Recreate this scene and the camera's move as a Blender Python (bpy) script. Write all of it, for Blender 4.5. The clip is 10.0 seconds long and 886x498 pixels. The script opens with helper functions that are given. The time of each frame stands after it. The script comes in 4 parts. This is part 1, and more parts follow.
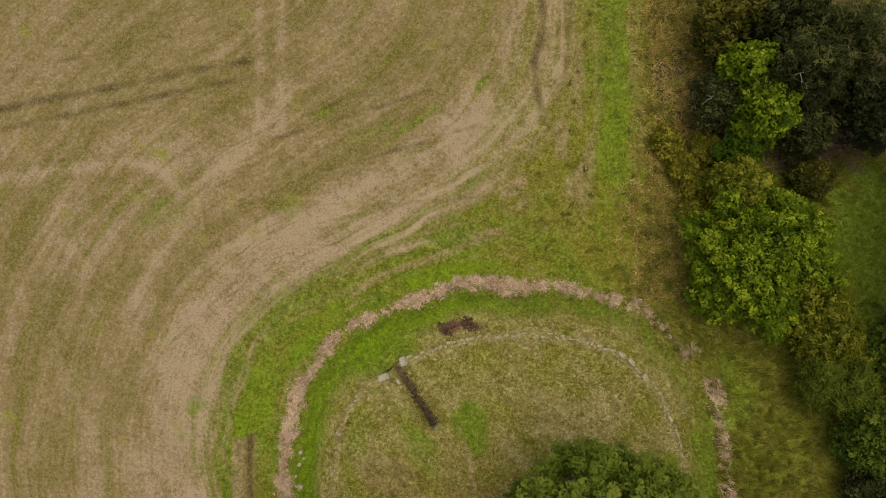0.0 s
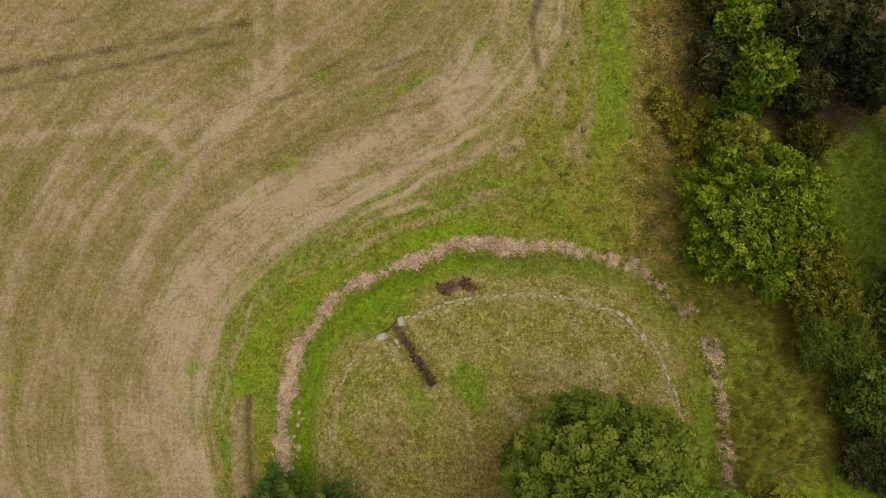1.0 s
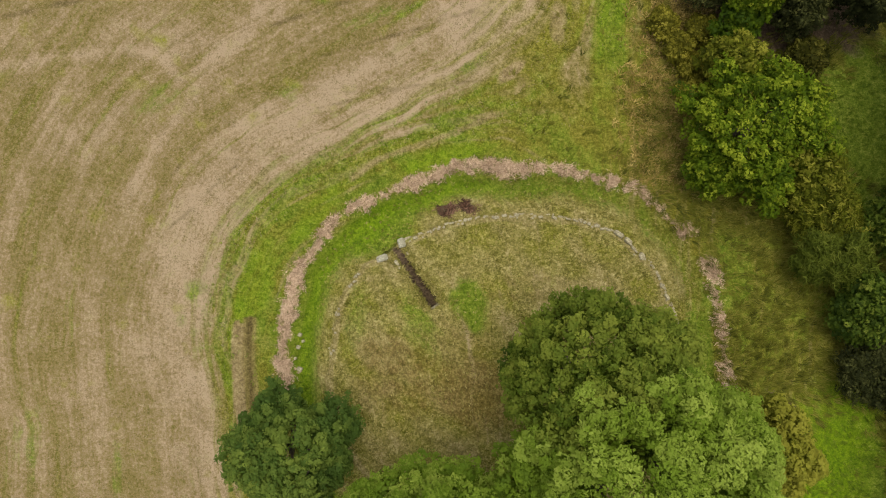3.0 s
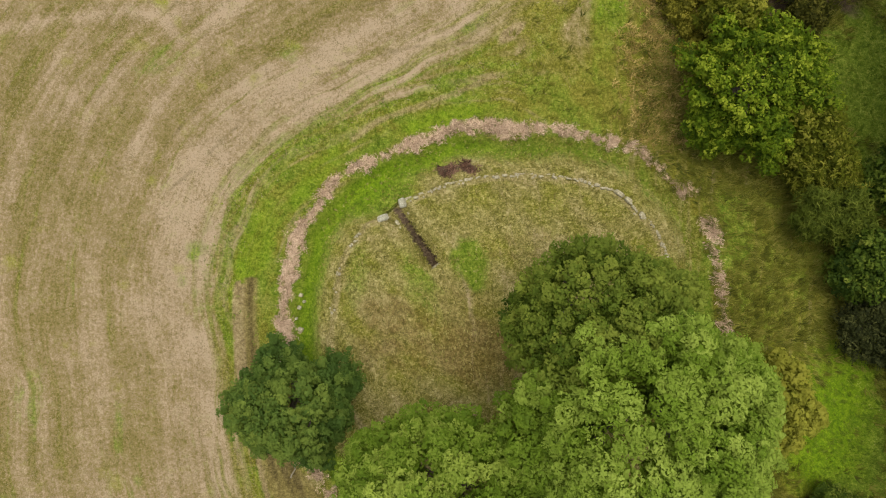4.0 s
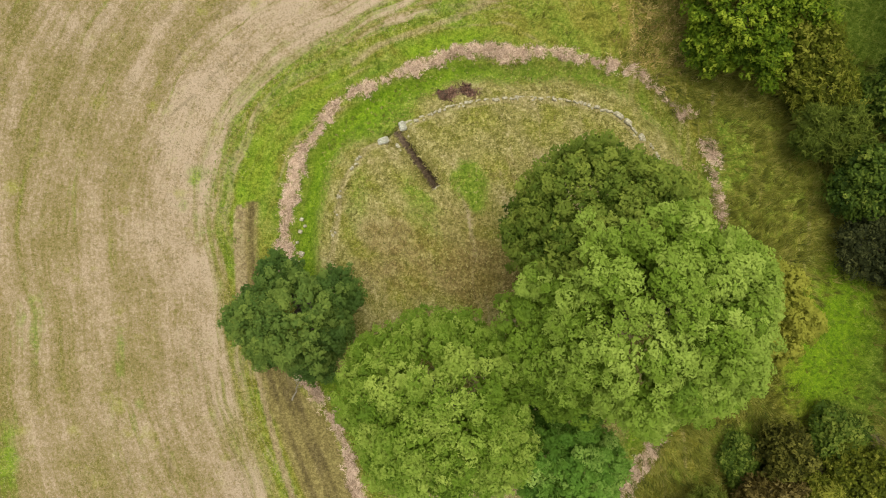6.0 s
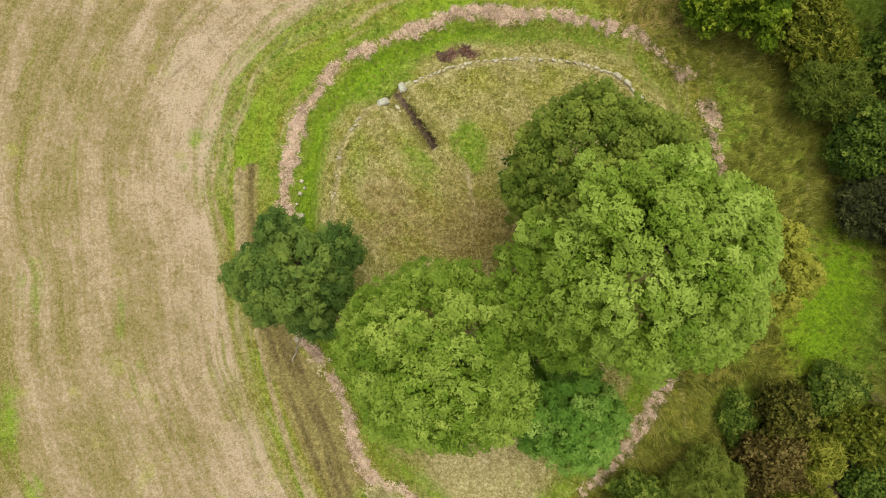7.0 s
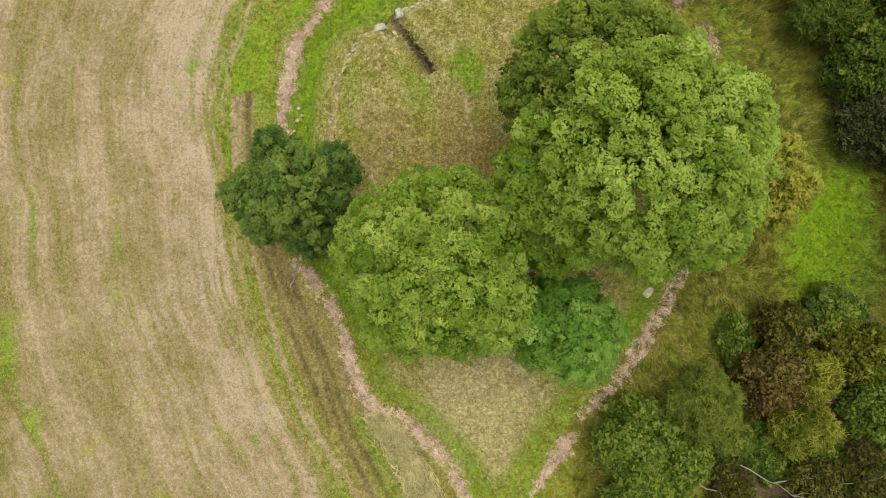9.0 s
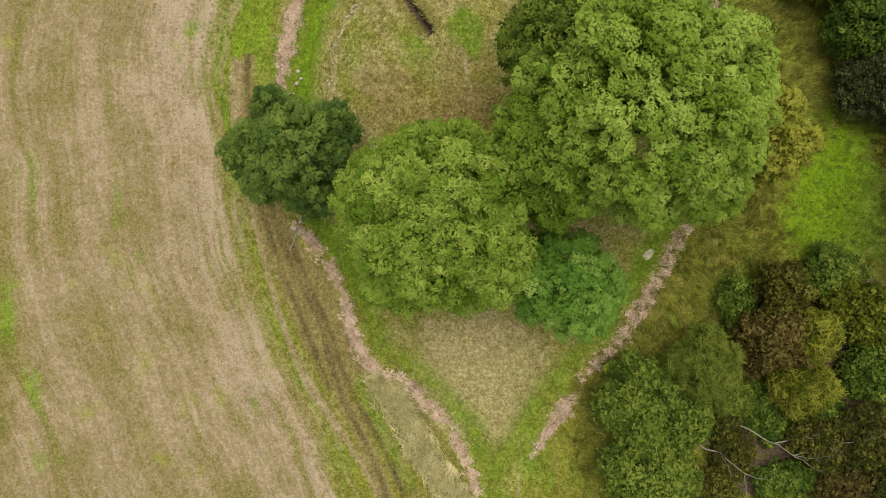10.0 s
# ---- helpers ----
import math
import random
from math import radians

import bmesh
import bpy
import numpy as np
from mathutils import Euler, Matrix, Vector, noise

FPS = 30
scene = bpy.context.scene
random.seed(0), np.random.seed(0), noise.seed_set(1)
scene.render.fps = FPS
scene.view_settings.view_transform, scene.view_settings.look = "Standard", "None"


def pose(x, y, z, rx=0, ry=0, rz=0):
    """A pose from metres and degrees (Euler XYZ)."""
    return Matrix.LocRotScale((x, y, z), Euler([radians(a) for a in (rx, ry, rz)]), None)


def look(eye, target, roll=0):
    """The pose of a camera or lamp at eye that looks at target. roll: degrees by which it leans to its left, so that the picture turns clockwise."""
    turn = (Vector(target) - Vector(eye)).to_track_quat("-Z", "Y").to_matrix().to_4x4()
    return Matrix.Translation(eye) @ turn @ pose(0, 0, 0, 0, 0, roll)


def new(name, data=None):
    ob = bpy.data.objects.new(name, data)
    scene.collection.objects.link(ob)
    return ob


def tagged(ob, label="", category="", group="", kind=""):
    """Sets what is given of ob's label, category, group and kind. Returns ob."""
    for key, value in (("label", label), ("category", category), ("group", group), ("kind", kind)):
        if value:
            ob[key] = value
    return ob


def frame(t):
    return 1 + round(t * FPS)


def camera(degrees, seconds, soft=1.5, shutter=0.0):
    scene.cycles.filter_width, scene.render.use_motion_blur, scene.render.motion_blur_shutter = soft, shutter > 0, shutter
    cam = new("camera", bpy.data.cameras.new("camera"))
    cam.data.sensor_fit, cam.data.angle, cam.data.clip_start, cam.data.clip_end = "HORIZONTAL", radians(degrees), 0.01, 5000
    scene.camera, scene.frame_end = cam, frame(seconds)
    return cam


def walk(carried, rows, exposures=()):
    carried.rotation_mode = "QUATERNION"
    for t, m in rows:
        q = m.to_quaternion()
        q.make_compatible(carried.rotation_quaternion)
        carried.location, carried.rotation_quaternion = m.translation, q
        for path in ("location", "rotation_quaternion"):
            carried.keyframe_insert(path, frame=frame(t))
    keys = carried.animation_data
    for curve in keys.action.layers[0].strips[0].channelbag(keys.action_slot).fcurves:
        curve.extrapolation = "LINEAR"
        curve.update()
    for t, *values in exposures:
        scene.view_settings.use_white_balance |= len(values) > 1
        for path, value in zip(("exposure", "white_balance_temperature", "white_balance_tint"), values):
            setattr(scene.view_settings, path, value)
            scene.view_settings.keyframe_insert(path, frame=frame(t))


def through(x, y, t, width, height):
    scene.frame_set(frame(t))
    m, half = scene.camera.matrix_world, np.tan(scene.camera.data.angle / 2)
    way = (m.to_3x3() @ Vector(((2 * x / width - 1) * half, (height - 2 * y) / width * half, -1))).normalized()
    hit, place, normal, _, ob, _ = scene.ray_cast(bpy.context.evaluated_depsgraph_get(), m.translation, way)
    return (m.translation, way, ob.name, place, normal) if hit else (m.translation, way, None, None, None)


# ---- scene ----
cam = camera(61.8, 10.0, soft=1.05)
METRES, EYE, TILT, LEAN, TURN = 27.2, 53.7, -90.0, 0.0, 0.0
ROWS = [
    (0.0, 0.0, 0.0, 0.0, 0.0, 0.0, 0.0),
    (0.5, 0.002, -0.0019, -0.05, -0.02, -0.02, 0.01),
    (1.0, 0.0041, -0.0036, -0.1039, -0.02, -0.03, 0.03),
    (1.5, 0.0057, -0.0047, -0.1532, -0.01, -0.08, 0.06),
    (2.0, 0.0049, -0.006, -0.2074, -0.04, -0.08, 0.08),
    (2.5, 0.0043, -0.0081, -0.2574, -0.04, -0.07, 0.1),
    (4.0, -0.0006, -0.0148, -0.4165, -0.1, -0.04, 0.14),
    (4.5, -0.0012, -0.0169, -0.4651, -0.1, -0.06, 0.17),
    (5.0, -0.0021, -0.018, -0.5182, -0.1, -0.08, 0.18),
    (5.5, -0.0035, -0.0193, -0.5662, -0.13, -0.13, 0.22),
    (7.0, -0.0033, -0.0247, -0.7166, -0.14, -0.25, 0.3),
    (7.5, -0.0023, -0.0251, -0.7632, -0.17, -0.28, 0.34),
    (8.0, -0.0012, -0.0255, -0.813, -0.18, -0.33, 0.39),
    (8.5, -0.0006, -0.0257, -0.8587, -0.2, -0.37, 0.45),
    (9.0, -0.0011, -0.0257, -0.9076, -0.21, -0.42, 0.51),
    (9.5, -0.0019, -0.0254, -0.9518, -0.23, -0.5, 0.56),
    (10.0, -0.0028, -0.0244, -0.9993, -0.25, -0.65, 0.61),
]
walk(cam, [(t, pose(0, 0, EYE, TILT, LEAN, TURN) @ pose(METRES * x, METRES * y, METRES * z, 90 + pitch, roll, yaw)) for t, x, y, z, yaw, pitch, roll in ROWS],
     exposures=[(0.0, -0.05, 7600, 2), (1.0, 0.03, 7500, 2), (2.5, 0.22, 7200, 2), (4.5, 0.47, 6800, 1), (5.5, 0.61, 6700, 0), (7.5, 0.8, 6650, 0), (9.0, 0.7, 6650, 0), (10.0, 0.52, 6700, 1)])

# ---- sky, sun ----
SUN_HIGH, SUN_TURN = 80.0, 15.0          # degrees above the horizon; turned from +y towards +x
world = bpy.data.worlds.new("overcast_sky")
scene.world = world
world.use_nodes = True
wt = world.node_tree
sky = wt.nodes.new("ShaderNodeTexSky")
sky.sky_type, sky.sun_disc = "NISHITA", False
sky.sun_elevation, sky.sun_rotation = radians(SUN_HIGH), radians(SUN_TURN)
sky.dust_density, sky.air_density = 4.0, 1.0
grey = wt.nodes.new("ShaderNodeHueSaturation")
grey.inputs["Saturation"].default_value = 0.15
wt.links.new(sky.outputs[0], grey.inputs["Color"])
wt.links.new(grey.outputs[0], wt.nodes["Background"].inputs["Color"])
wt.nodes["Background"].inputs["Strength"].default_value = 0.172
sun = new("sun", bpy.data.lights.new("sun", "SUN"))
sun.data.energy, sun.data.angle, sun.data.color = 1.1, radians(40), (1.0, 0.95, 0.84)
away = Vector((math.sin(radians(SUN_TURN)), math.cos(radians(SUN_TURN)), math.tan(radians(SUN_HIGH)))) * 40
sun.matrix_world = look(away, (0, 0, 0))

# ---- materials ----


class Shade:
    """A small wrapper round a node material."""

    def __init__(self, name, rough=0.9, gloss=0.2):
        self.m = bpy.data.materials.new(name)
        self.m.use_nodes = True
        self.t = self.m.node_tree
        self.out = self.t.nodes["Material Output"]
        self.bsdf = self.t.nodes["Principled BSDF"]
        self.bsdf.inputs["Roughness"].default_value = rough
        self.bsdf.inputs["Specular IOR Level"].default_value = gloss

    def put(self, socket, value):
        if isinstance(value, bpy.types.NodeSocket):
            self.t.links.new(value, socket)
        else:
            socket.default_value = value

    def node(self, kind, ins=(), **attrs):
        n = self.t.nodes.new("ShaderNode" + kind)
        for k, v in attrs.items():
            setattr(n, k, v)
        for k, v in dict(ins).items():
            self.put(n.inputs[k], v)
        return n

    def math(self, op, a, b=0.0, c=0.0, clamp=False):
        n = self.node("Math", {0: a, 1: b, 2: c}, operation=op)
        n.use_clamp = clamp
        return n.outputs[0]

    def mix(self, f, a, b):
        n = self.node("Mix", data_type="RGBA")
        n.clamp_factor = True
        for i, v in ((0, f), (6, a), (7, b)):
            self.put(n.inputs[i], v if isinstance(v, (bpy.types.NodeSocket, float, int)) else (*v, 1.0))
        return n.outputs[2]

    def noise(self, scale, detail=3.0, vector=None, rough=0.55):
        ins = {"Scale": scale, "Detail": detail, "Roughness": rough}
        if vector is not None:
            ins["Vector"] = vector
        return self.node("TexNoise", ins).outputs["Fac"]

    def ramp(self, f, *stops):
        n = self.node("ValToRGB", {0: f})
        el = n.color_ramp.elements
        while len(el) < len(stops):
            el.new(0.5)
        for e, (p, c) in zip(el, stops):
            e.position, e.color = p, (*c, 1.0)
        return n.outputs[0]

    def attr(self, name, which="Fac"):
        return self.node("Attribute", attribute_name=name).outputs[which]

    def bump(self, height, strength, distance):
        n = self.node("Bump", {"Strength": strength, "Distance": distance, "Height": height})
        self.put(self.bsdf.inputs["Normal"], n.outputs[0])

    def base(self, colour):
        self.put(self.bsdf.inputs["Base Color"], colour)
        return self.m


def ground_material():
    s = Shade("meadow_ground", 0.95, 0.15)
    co = s.node("TexCoord").outputs["Object"]
    fine, mid, big = s.noise(9.0, 4.0, co, 0.65), s.noise(1.3, 4.0, co), s.noise(0.22, 3.0, co)
    speck = s.noise(26.0, 2.0, co, 0.7)
    coarse = s.noise(4.2, 5.0, co, 0.7)
    grain = s.math("ADD", s.math("MULTIPLY", speck, 0.35), s.math("ADD", s.math("MULTIPLY", fine, 0.6), s.math("MULTIPLY", coarse, 0.75)))
    grain = s.math("SUBTRACT", grain, 0.35)

    # swaths follow the edge of the field
    place = s.node("SeparateXYZ", {0: co}).outputs
    swirl = s.math("ADD", s.attr("flow"), s.math("MULTIPLY", s.noise(0.16, 2.0, co), 1.6))

    def along(across, lengthwise):
        return s.node("CombineXYZ", {0: s.math("MULTIPLY", swirl, across), 1: s.math("MULTIPLY", place[0], lengthwise), 2: s.math("MULTIPLY", place[1], lengthwise)}).outputs[0]

    bands = s.noise(1.0, 3.0, along(0.62, 0.022))
    rows = s.math("MULTIPLY_ADD", s.noise(1.0, 3.0, along(1.3, 0.09)), 0.6, s.math("MULTIPLY", s.noise(1.0, 3.0, along(3.2, 0.12)), 0.4))

    def cover(name, sharp=2.2, wild=0.9, combed=0.0):
        f = s.math("MULTIPLY_ADD", s.math("SUBTRACT", s.math("MULTIPLY_ADD", mid, 0.6, s.math("MULTIPLY", fine, 0.4)), 0.5), wild, s.attr(name))
        if combed:
            f = s.math("MULTIPLY_ADD", s.math("SUBTRACT", rows, 0.5), combed, f)
        return s.math("MULTIPLY_ADD", s.math("SUBTRACT", f, 0.5), sharp, 0.5, True)

    def tint(f, dark, middle, light):
        return s.ramp(f, (0.3, dark), (0.5, middle), (0.7, light))

    patchy = s.math("SUBTRACT", s.math("MULTIPLY_ADD", mid, 0.34, s.math("MULTIPLY", grain, 1.2)), 0.27)
    # short grazed grass, yellowish
    col = tint(patchy, MOUND[0], MOUND[1], MOUND[2])
    col = s.mix(s.math("MULTIPLY", cover("pale"), 0.8), col, tint(patchy, (0.14, 0.108, 0.044), (0.25, 0.195, 0.092), (0.42, 0.34, 0.195)))
    col = s.mix(s.math("MULTIPLY", cover("brown"), 0.8), col, tint(patchy, (0.058, 0.04, 0.011), (0.128, 0.089, 0.025), (0.25, 0.18, 0.066)))
    # rough long grass
    col = s.mix(cover("rough"), col, tint(patchy, ROUGH[0], ROUGH[1], ROUGH[2]))
    # mown field
    hay = s.math("ADD", s.math("MULTIPLY", bands, 0.38), s.math("ADD", s.math("MULTIPLY", rows, 0.58), s.math("ADD", s.math("MULTIPLY_ADD", mid, 0.32, s.math("MULTIPLY", big, 0.45)), s.math("MULTIPLY", grain, 1.1))))
    hay = s.math("ADD", s.math("SUBTRACT", hay, 0.905), s.math("MULTIPLY", s.attr("swath"), 0.2))
    rake = s.noise(1.0, 2.0, along(7.5, 0.5))
    hay = s.math("MULTIPLY_ADD", s.math("SUBTRACT", rake, 0.5), 0.16, hay)
    hay = s.math("MULTIPLY_ADD", s.math("SUBTRACT", hay, 0.5), 0.95, 0.5)
    mown = s.ramp(hay, (0.28, FIELD[0]), (0.43, FIELD[1]), (0.57, FIELD[2]), (0.75, FIELD[3]))
    mown = s.mix(s.math("MULTIPLY", s.math("SUBTRACT", s.noise(0.45, 4.0, co), 0.60), 5.0, 0.0, True), mown, tint(patchy, (0.13, 0.12, 0.015), (0.21, 0.20, 0.03), (0.28, 0.27, 0.07)))
    col = s.mix(cover("field", 1.5, 1.0, 2.6), col, mown)
    # lush grass
    col = s.mix(cover("lush", 1.6, 1.5, -1.7), col, tint(patchy, LUSH[0], LUSH[1], LUSH[2]))
    col = s.mix(cover("vivid", 1.1, 1.0), col, tint(patchy, (0.055, 0.108, 0.003), (0.116, 0.188, 0.005), (0.195, 0.265, 0.013)))
    col = s.mix(s.math("MULTIPLY", cover("track"), 0.85), col, tint(patchy, (0.13, 0.09, 0.05), (0.22, 0.155, 0.085), (0.34, 0.26, 0.155)))
    col = s.mix(s.math("MULTIPLY", cover("dull"), 0.8), col, tint(patchy, (0.09, 0.066, 0.024), (0.165, 0.122, 0.047), (0.25, 0.195, 0.085)))
    col = s.mix(s.math("MULTIPLY", cover("rut", 2.0, 0.7), 0.85), col, tint(patchy, (0.04, 0.028, 0.01), (0.076, 0.055, 0.02), (0.14, 0.105, 0.045)))
    col = s.mix(cover("straw", 2.6, 2.4), col, tint(grain, (0.13, 0.082, 0.048), (0.33, 0.224, 0.152), (0.62, 0.46, 0.345)))
    col = s.mix(cover("soil_and_shade", 3.0), col, tint(grain, (0.04, 0.027, 0.017), (0.09, 0.06, 0.039), (0.165, 0.115, 0.078)))
    s.bump(s.math("ADD", s.math("MULTIPLY", fine, 0.6), s.math("MULTIPLY", speck, 0.4)), 0.8, 0.12)
    return s.base(col)


def blade_material(name, dark, middle, light):
    s = Shade(name, 0.75, 0.2)
    f = s.math("MULTIPLY_ADD", s.node("NewGeometry").outputs["Random Per Island"], 0.35, s.math("MULTIPLY", s.attr("tone"), 0.65))
    col = s.ramp(f, (0.1, dark), (0.5, middle), (0.9, light))
    return s.base(col)


def leaf_material(name, dark, middle, light, through=0.44):
    s = Shade(name, 0.65, 0.1)
    f = s.math("MULTIPLY_ADD", s.node("NewGeometry").outputs["Random Per Island"], 0.08, s.math("MULTIPLY", s.attr("tone"), 0.92))
    col = s.ramp(f, (0.08, dark), (0.5, middle), (0.92, light))
    s.base(col)
    glow = s.node("BsdfTranslucent", {"Color": col})
    both = s.node("MixShader", {0: through, 1: s.bsdf.outputs[0], 2: glow.outputs[0]})
    s.put(s.out.inputs["Surface"], both.outputs[0])
    return s.m


def bark_material(name, dark, light):
    s = Shade(name, 0.9, 0.2)
    co = s.node("TexCoord").outputs["Object"]
    long = s.node("VectorMath", {0: co, 1: (9.0, 9.0, 1.5)}, operation="MULTIPLY").outputs[0]
    f = s.noise(1.0, 5.0, long)
    s.bump(f, 0.8, 0.03)
    return s.base(s.mix(s.math("MULTIPLY_ADD", s.noise(0.9, 2.0, co), 0.5, s.math("MULTIPLY", f, 0.5)), dark, light))


def stone_material(name, low, middle, high, spot_colour):
    s = Shade(name, 0.85, 0.25)
    co = s.node("TexCoord").outputs["Object"]
    one = s.node("ObjectInfo").outputs["Random"]
    col = s.ramp(s.noise(4.0, 5.0, co), (0.3, low), (0.5, middle), (0.7, high))
    col = s.mix(s.math("MULTIPLY", one, 0.45), col, low)
    spots = s.math("MULTIPLY", s.math("SUBTRACT", s.noise(7.0, 3.0, co), 0.55), 8.0, 0.0, True)
    col = s.mix(s.math("MULTIPLY", spots, 0.6), col, spot_colour)
    s.bump(s.noise(12.0, 5.0, co), 0.6, 0.03)
    return s.base(col)


FIELD = ((0.098, 0.086, 0.015), (0.166, 0.130, 0.043), (0.226, 0.163, 0.089), (0.345, 0.256, 0.178))
MOUND = ((0.064, 0.066, 0.007), (0.152, 0.145, 0.021), (0.325, 0.285, 0.088))
ROUGH = ((0.062, 0.060, 0.006), (0.130, 0.120, 0.014), (0.235, 0.20, 0.042))
LUSH = ((0.048, 0.082, 0.005), (0.110, 0.152, 0.013), (0.222, 0.246, 0.042))
GROUND = ground_material()
STONE = stone_material("lichened_stone", (0.17, 0.14, 0.085), (0.32, 0.275, 0.185), (0.54, 0.49, 0.37), (0.64, 0.60, 0.49))
MOSSY_STONE = stone_material("mossy_stone", (0.05, 0.05, 0.025), (0.10, 0.095, 0.055), (0.19, 0.175, 0.12), (0.30, 0.28, 0.21))
PALE_STONE = stone_material("white_lichened_stone", (0.20, 0.18, 0.13), (0.33, 0.305, 0.24), (0.47, 0.445, 0.37), (0.58, 0.56, 0.49))
BARK = bark_material("grey_bark", (0.045, 0.036, 0.026), (0.15, 0.125, 0.095))
TWIGS = bark_material("bare_grey_twigs", (0.10, 0.085, 0.06), (0.30, 0.26, 0.20))
DEADWOOD = bark_material("bleached_dead_wood", (0.11, 0.09, 0.065), (0.31, 0.27, 0.215))

# ---- lines of the plan ----
EDGE = [(11, 3000), (11.4, 60), (11.2, 18.2), (10.6, 11.0), (9.0, 6.4), (5.2, 3.6), (0.8, 2.0), (-2.6, 0.7), (-5.0, -0.3), (-7.0, -1.5), (-9.1, -2.6), (-11.6, -4.0), (-14.0, -6.3), (-15.1, -8.3), (-15.8, -9.9),
        (-16.4, -11.9), (-16.8, -13.8), (-16.8, -15.6), (-16.2, -17.7), (-15.8, -19.8), (-15.6, -23.1), (-15.0, -26.8), (-13.9, -30.1), (-12.7, -32.9), (-11.1, -36.6), (-9.9, -39.0), (-8.3, -42.2), (-6.0, -48), (20, -110), (900, -3000)]
# the inner foot of the ring of dead grass, clockwise from the west
BANK = [(-10.6, -19.1), (-10.8, -17.2), (-10.8, -15.6), (-10.5, -13.6), (-10.0, -11.5), (-9.7, -10.1), (-9.0, -9.1), (-8.1, -8.0), (-7.4, -7.0), (-6.5, -6.2), (-5.4, -5.6), (-3.7, -4.6), (-1.9, -4.1), (-0.4, -3.5),
        (1.2, -3.0), (3.3, -3.0), (4.5, -3.3), (6.5, -3.2), (9.4, -3.2), (12.2, -3.8), (14.0, -4.6), (15.0, -5.4), (16.6, -7.1), (17.8, -8.3), (18.4, -9.9), (18.9, -11.9), (19.2, -13.9), (19.4, -15.5), (19.6, -17.1),
        (19.7, -18.7), (19.5, -21.5), (18.4, -24.3), (16.9, -26.5), (16.2, -27.5), (15.5, -29.1), (14.9, -30.3), (13.6, -31.9), (12.8, -33.1), (11.8, -34.5), (10.0, -36.3), (8.7, -37.9), (7.7, -39.1), (6.7, -40.7),
        (5.7, -42.3), (4.6, -43.9), (3.8, -45.6), (2.9, -44.7), (2.4, -43.5), (1.7, -41.9), (0.9, -40.5), (-0.7, -38.8), (-2.1, -37.4), (-3.8, -36.2), (-5.0, -35.0), (-5.8, -33.4), (-6.4, -31.7), (-7.0, -29.7),
        (-8.2, -27.9), (-9.6, -26.4), (-10.5, -24.2), (-10.8, -21.5)]
# heaps of dead grass: x, y, half width
STRAW = [[(-11.3, -19.6, 0.4), (-11.3, -17.8, 0.72), (-11.5, -16.6, 0.66), (-11.5, -15.6, 0.5), (-11.2, -13.6, 0.62), (-10.8, -11.5, 0.68), (-10.3, -9.9, 0.56), (-9.3, -8.7, 0.34), (-8.5, -7.4, 0.42), (-8.1, -6.6, 0.58),
          (-7.4, -6.0, 0.24), (-6.5, -5.6, 0.28), (-5.5, -5.1, 0.52), (-4.8, -4.7, 0.2), (-3.8, -4.3, 0.14), (-2.9, -4.0, 0.2)],
         [(-2.7, -3.9, 0.25), (-1.8, -3.6, 0.58), (-0.6, -3.2, 0.62), (0.8, -2.6, 0.52), (2.9, -2.4, 0.58), (4.5, -2.7, 0.78), (6.5, -2.7, 0.44), (7.6, -2.7, 0.36), (9.0, -2.8, 0.52), (9.9, -3.0, 0.3), (10.8, -3.2, 0.16), (11.6, -3.4, 0.3)],
         [(11.6, -3.4, 0.36), (12.2, -3.5, 0.58), (12.9, -3.7, 0.3)],
         [(13.6, -4.0, 0.36), (14.2, -4.2, 0.55), (14.9, -4.8, 0.3), (15.4, -5.2, 0.24), (16.6, -6.6, 0.32), (17.5, -7.2, 0.55), (17.9, -7.4, 0.4)],
         [(18.9, -9.2, 0.42), (19.2, -9.9, 0.78), (19.5, -11.0, 0.56), (19.5, -12.0, 0.34), (19.9, -13.9, 0.42), (20.0, -15.5, 0.34), (20.2, -17.1, 0.46), (20.3, -18.7, 0.36), (20.1, -20.5, 0.25)],
         [(-10.4, -25.8, 0.24), (-9.6, -26.8, 0.36), (-8.6, -28.1, 0.4), (-7.6, -29.7, 0.42), (-7.0, -31.3, 0.45), (-6.6, -32.9, 0.48), (-6.0, -34.6, 0.58), (-5.1, -36.0, 0.58), (-4.0, -36.7, 0.42), (-2.9, -37.0, 0.36),
          (-1.7, -38.2, 0.44), (-0.5, -39.4, 0.48), (0.5, -40.4, 0.3), (1.1, -41.8, 0.4), (1.8, -43.4, 0.42), (2.4, -44.8, 0.25)],
         [(17.6, -26.2, 0.3), (16.7, -27.5, 0.4), (16.1, -29.1, 0.48), (15.4, -30.3, 0.54), (14.4, -31.9, 0.6), (13.6, -33.1, 0.64), (12.6, -34.5, 0.56), (10.7, -36.3, 0.46), (9.9, -37.2, 0.3)],
         [(9.3, -38.2, 0.42), (8.7, -39.1, 0.66), (7.7, -40.5, 0.56), (6.9, -41.7, 0.32), (6.3, -42.5, 0.15)]]
KERB_EAST = [(-2.9, -8.1), (-1.6, -7.5), (0.0, -6.9), (1.6, -6.5), (3.6, -6.2), (6.0, -6.1), (8.4, -6.3), (10.4, -6.6), (12.0, -7.2), (13.0, -7.8), (14.0, -8.9), (14.8, -9.6), (15.6, -11.0), (16.1, -12.2), (16.5, -13.4), (16.9, -15.0), (17.3, -16.6), (17.3, -18.5)]
KERB_WEST = [(-4.2, -9.1), (-5.4, -9.6), (-6.3, -10.7), (-7.1, -11.9), (-7.4, -12.9), (-7.6, -14.1), (-7.8, -15.5), (-8.0, -17.1), (-8.0, -18.7)]
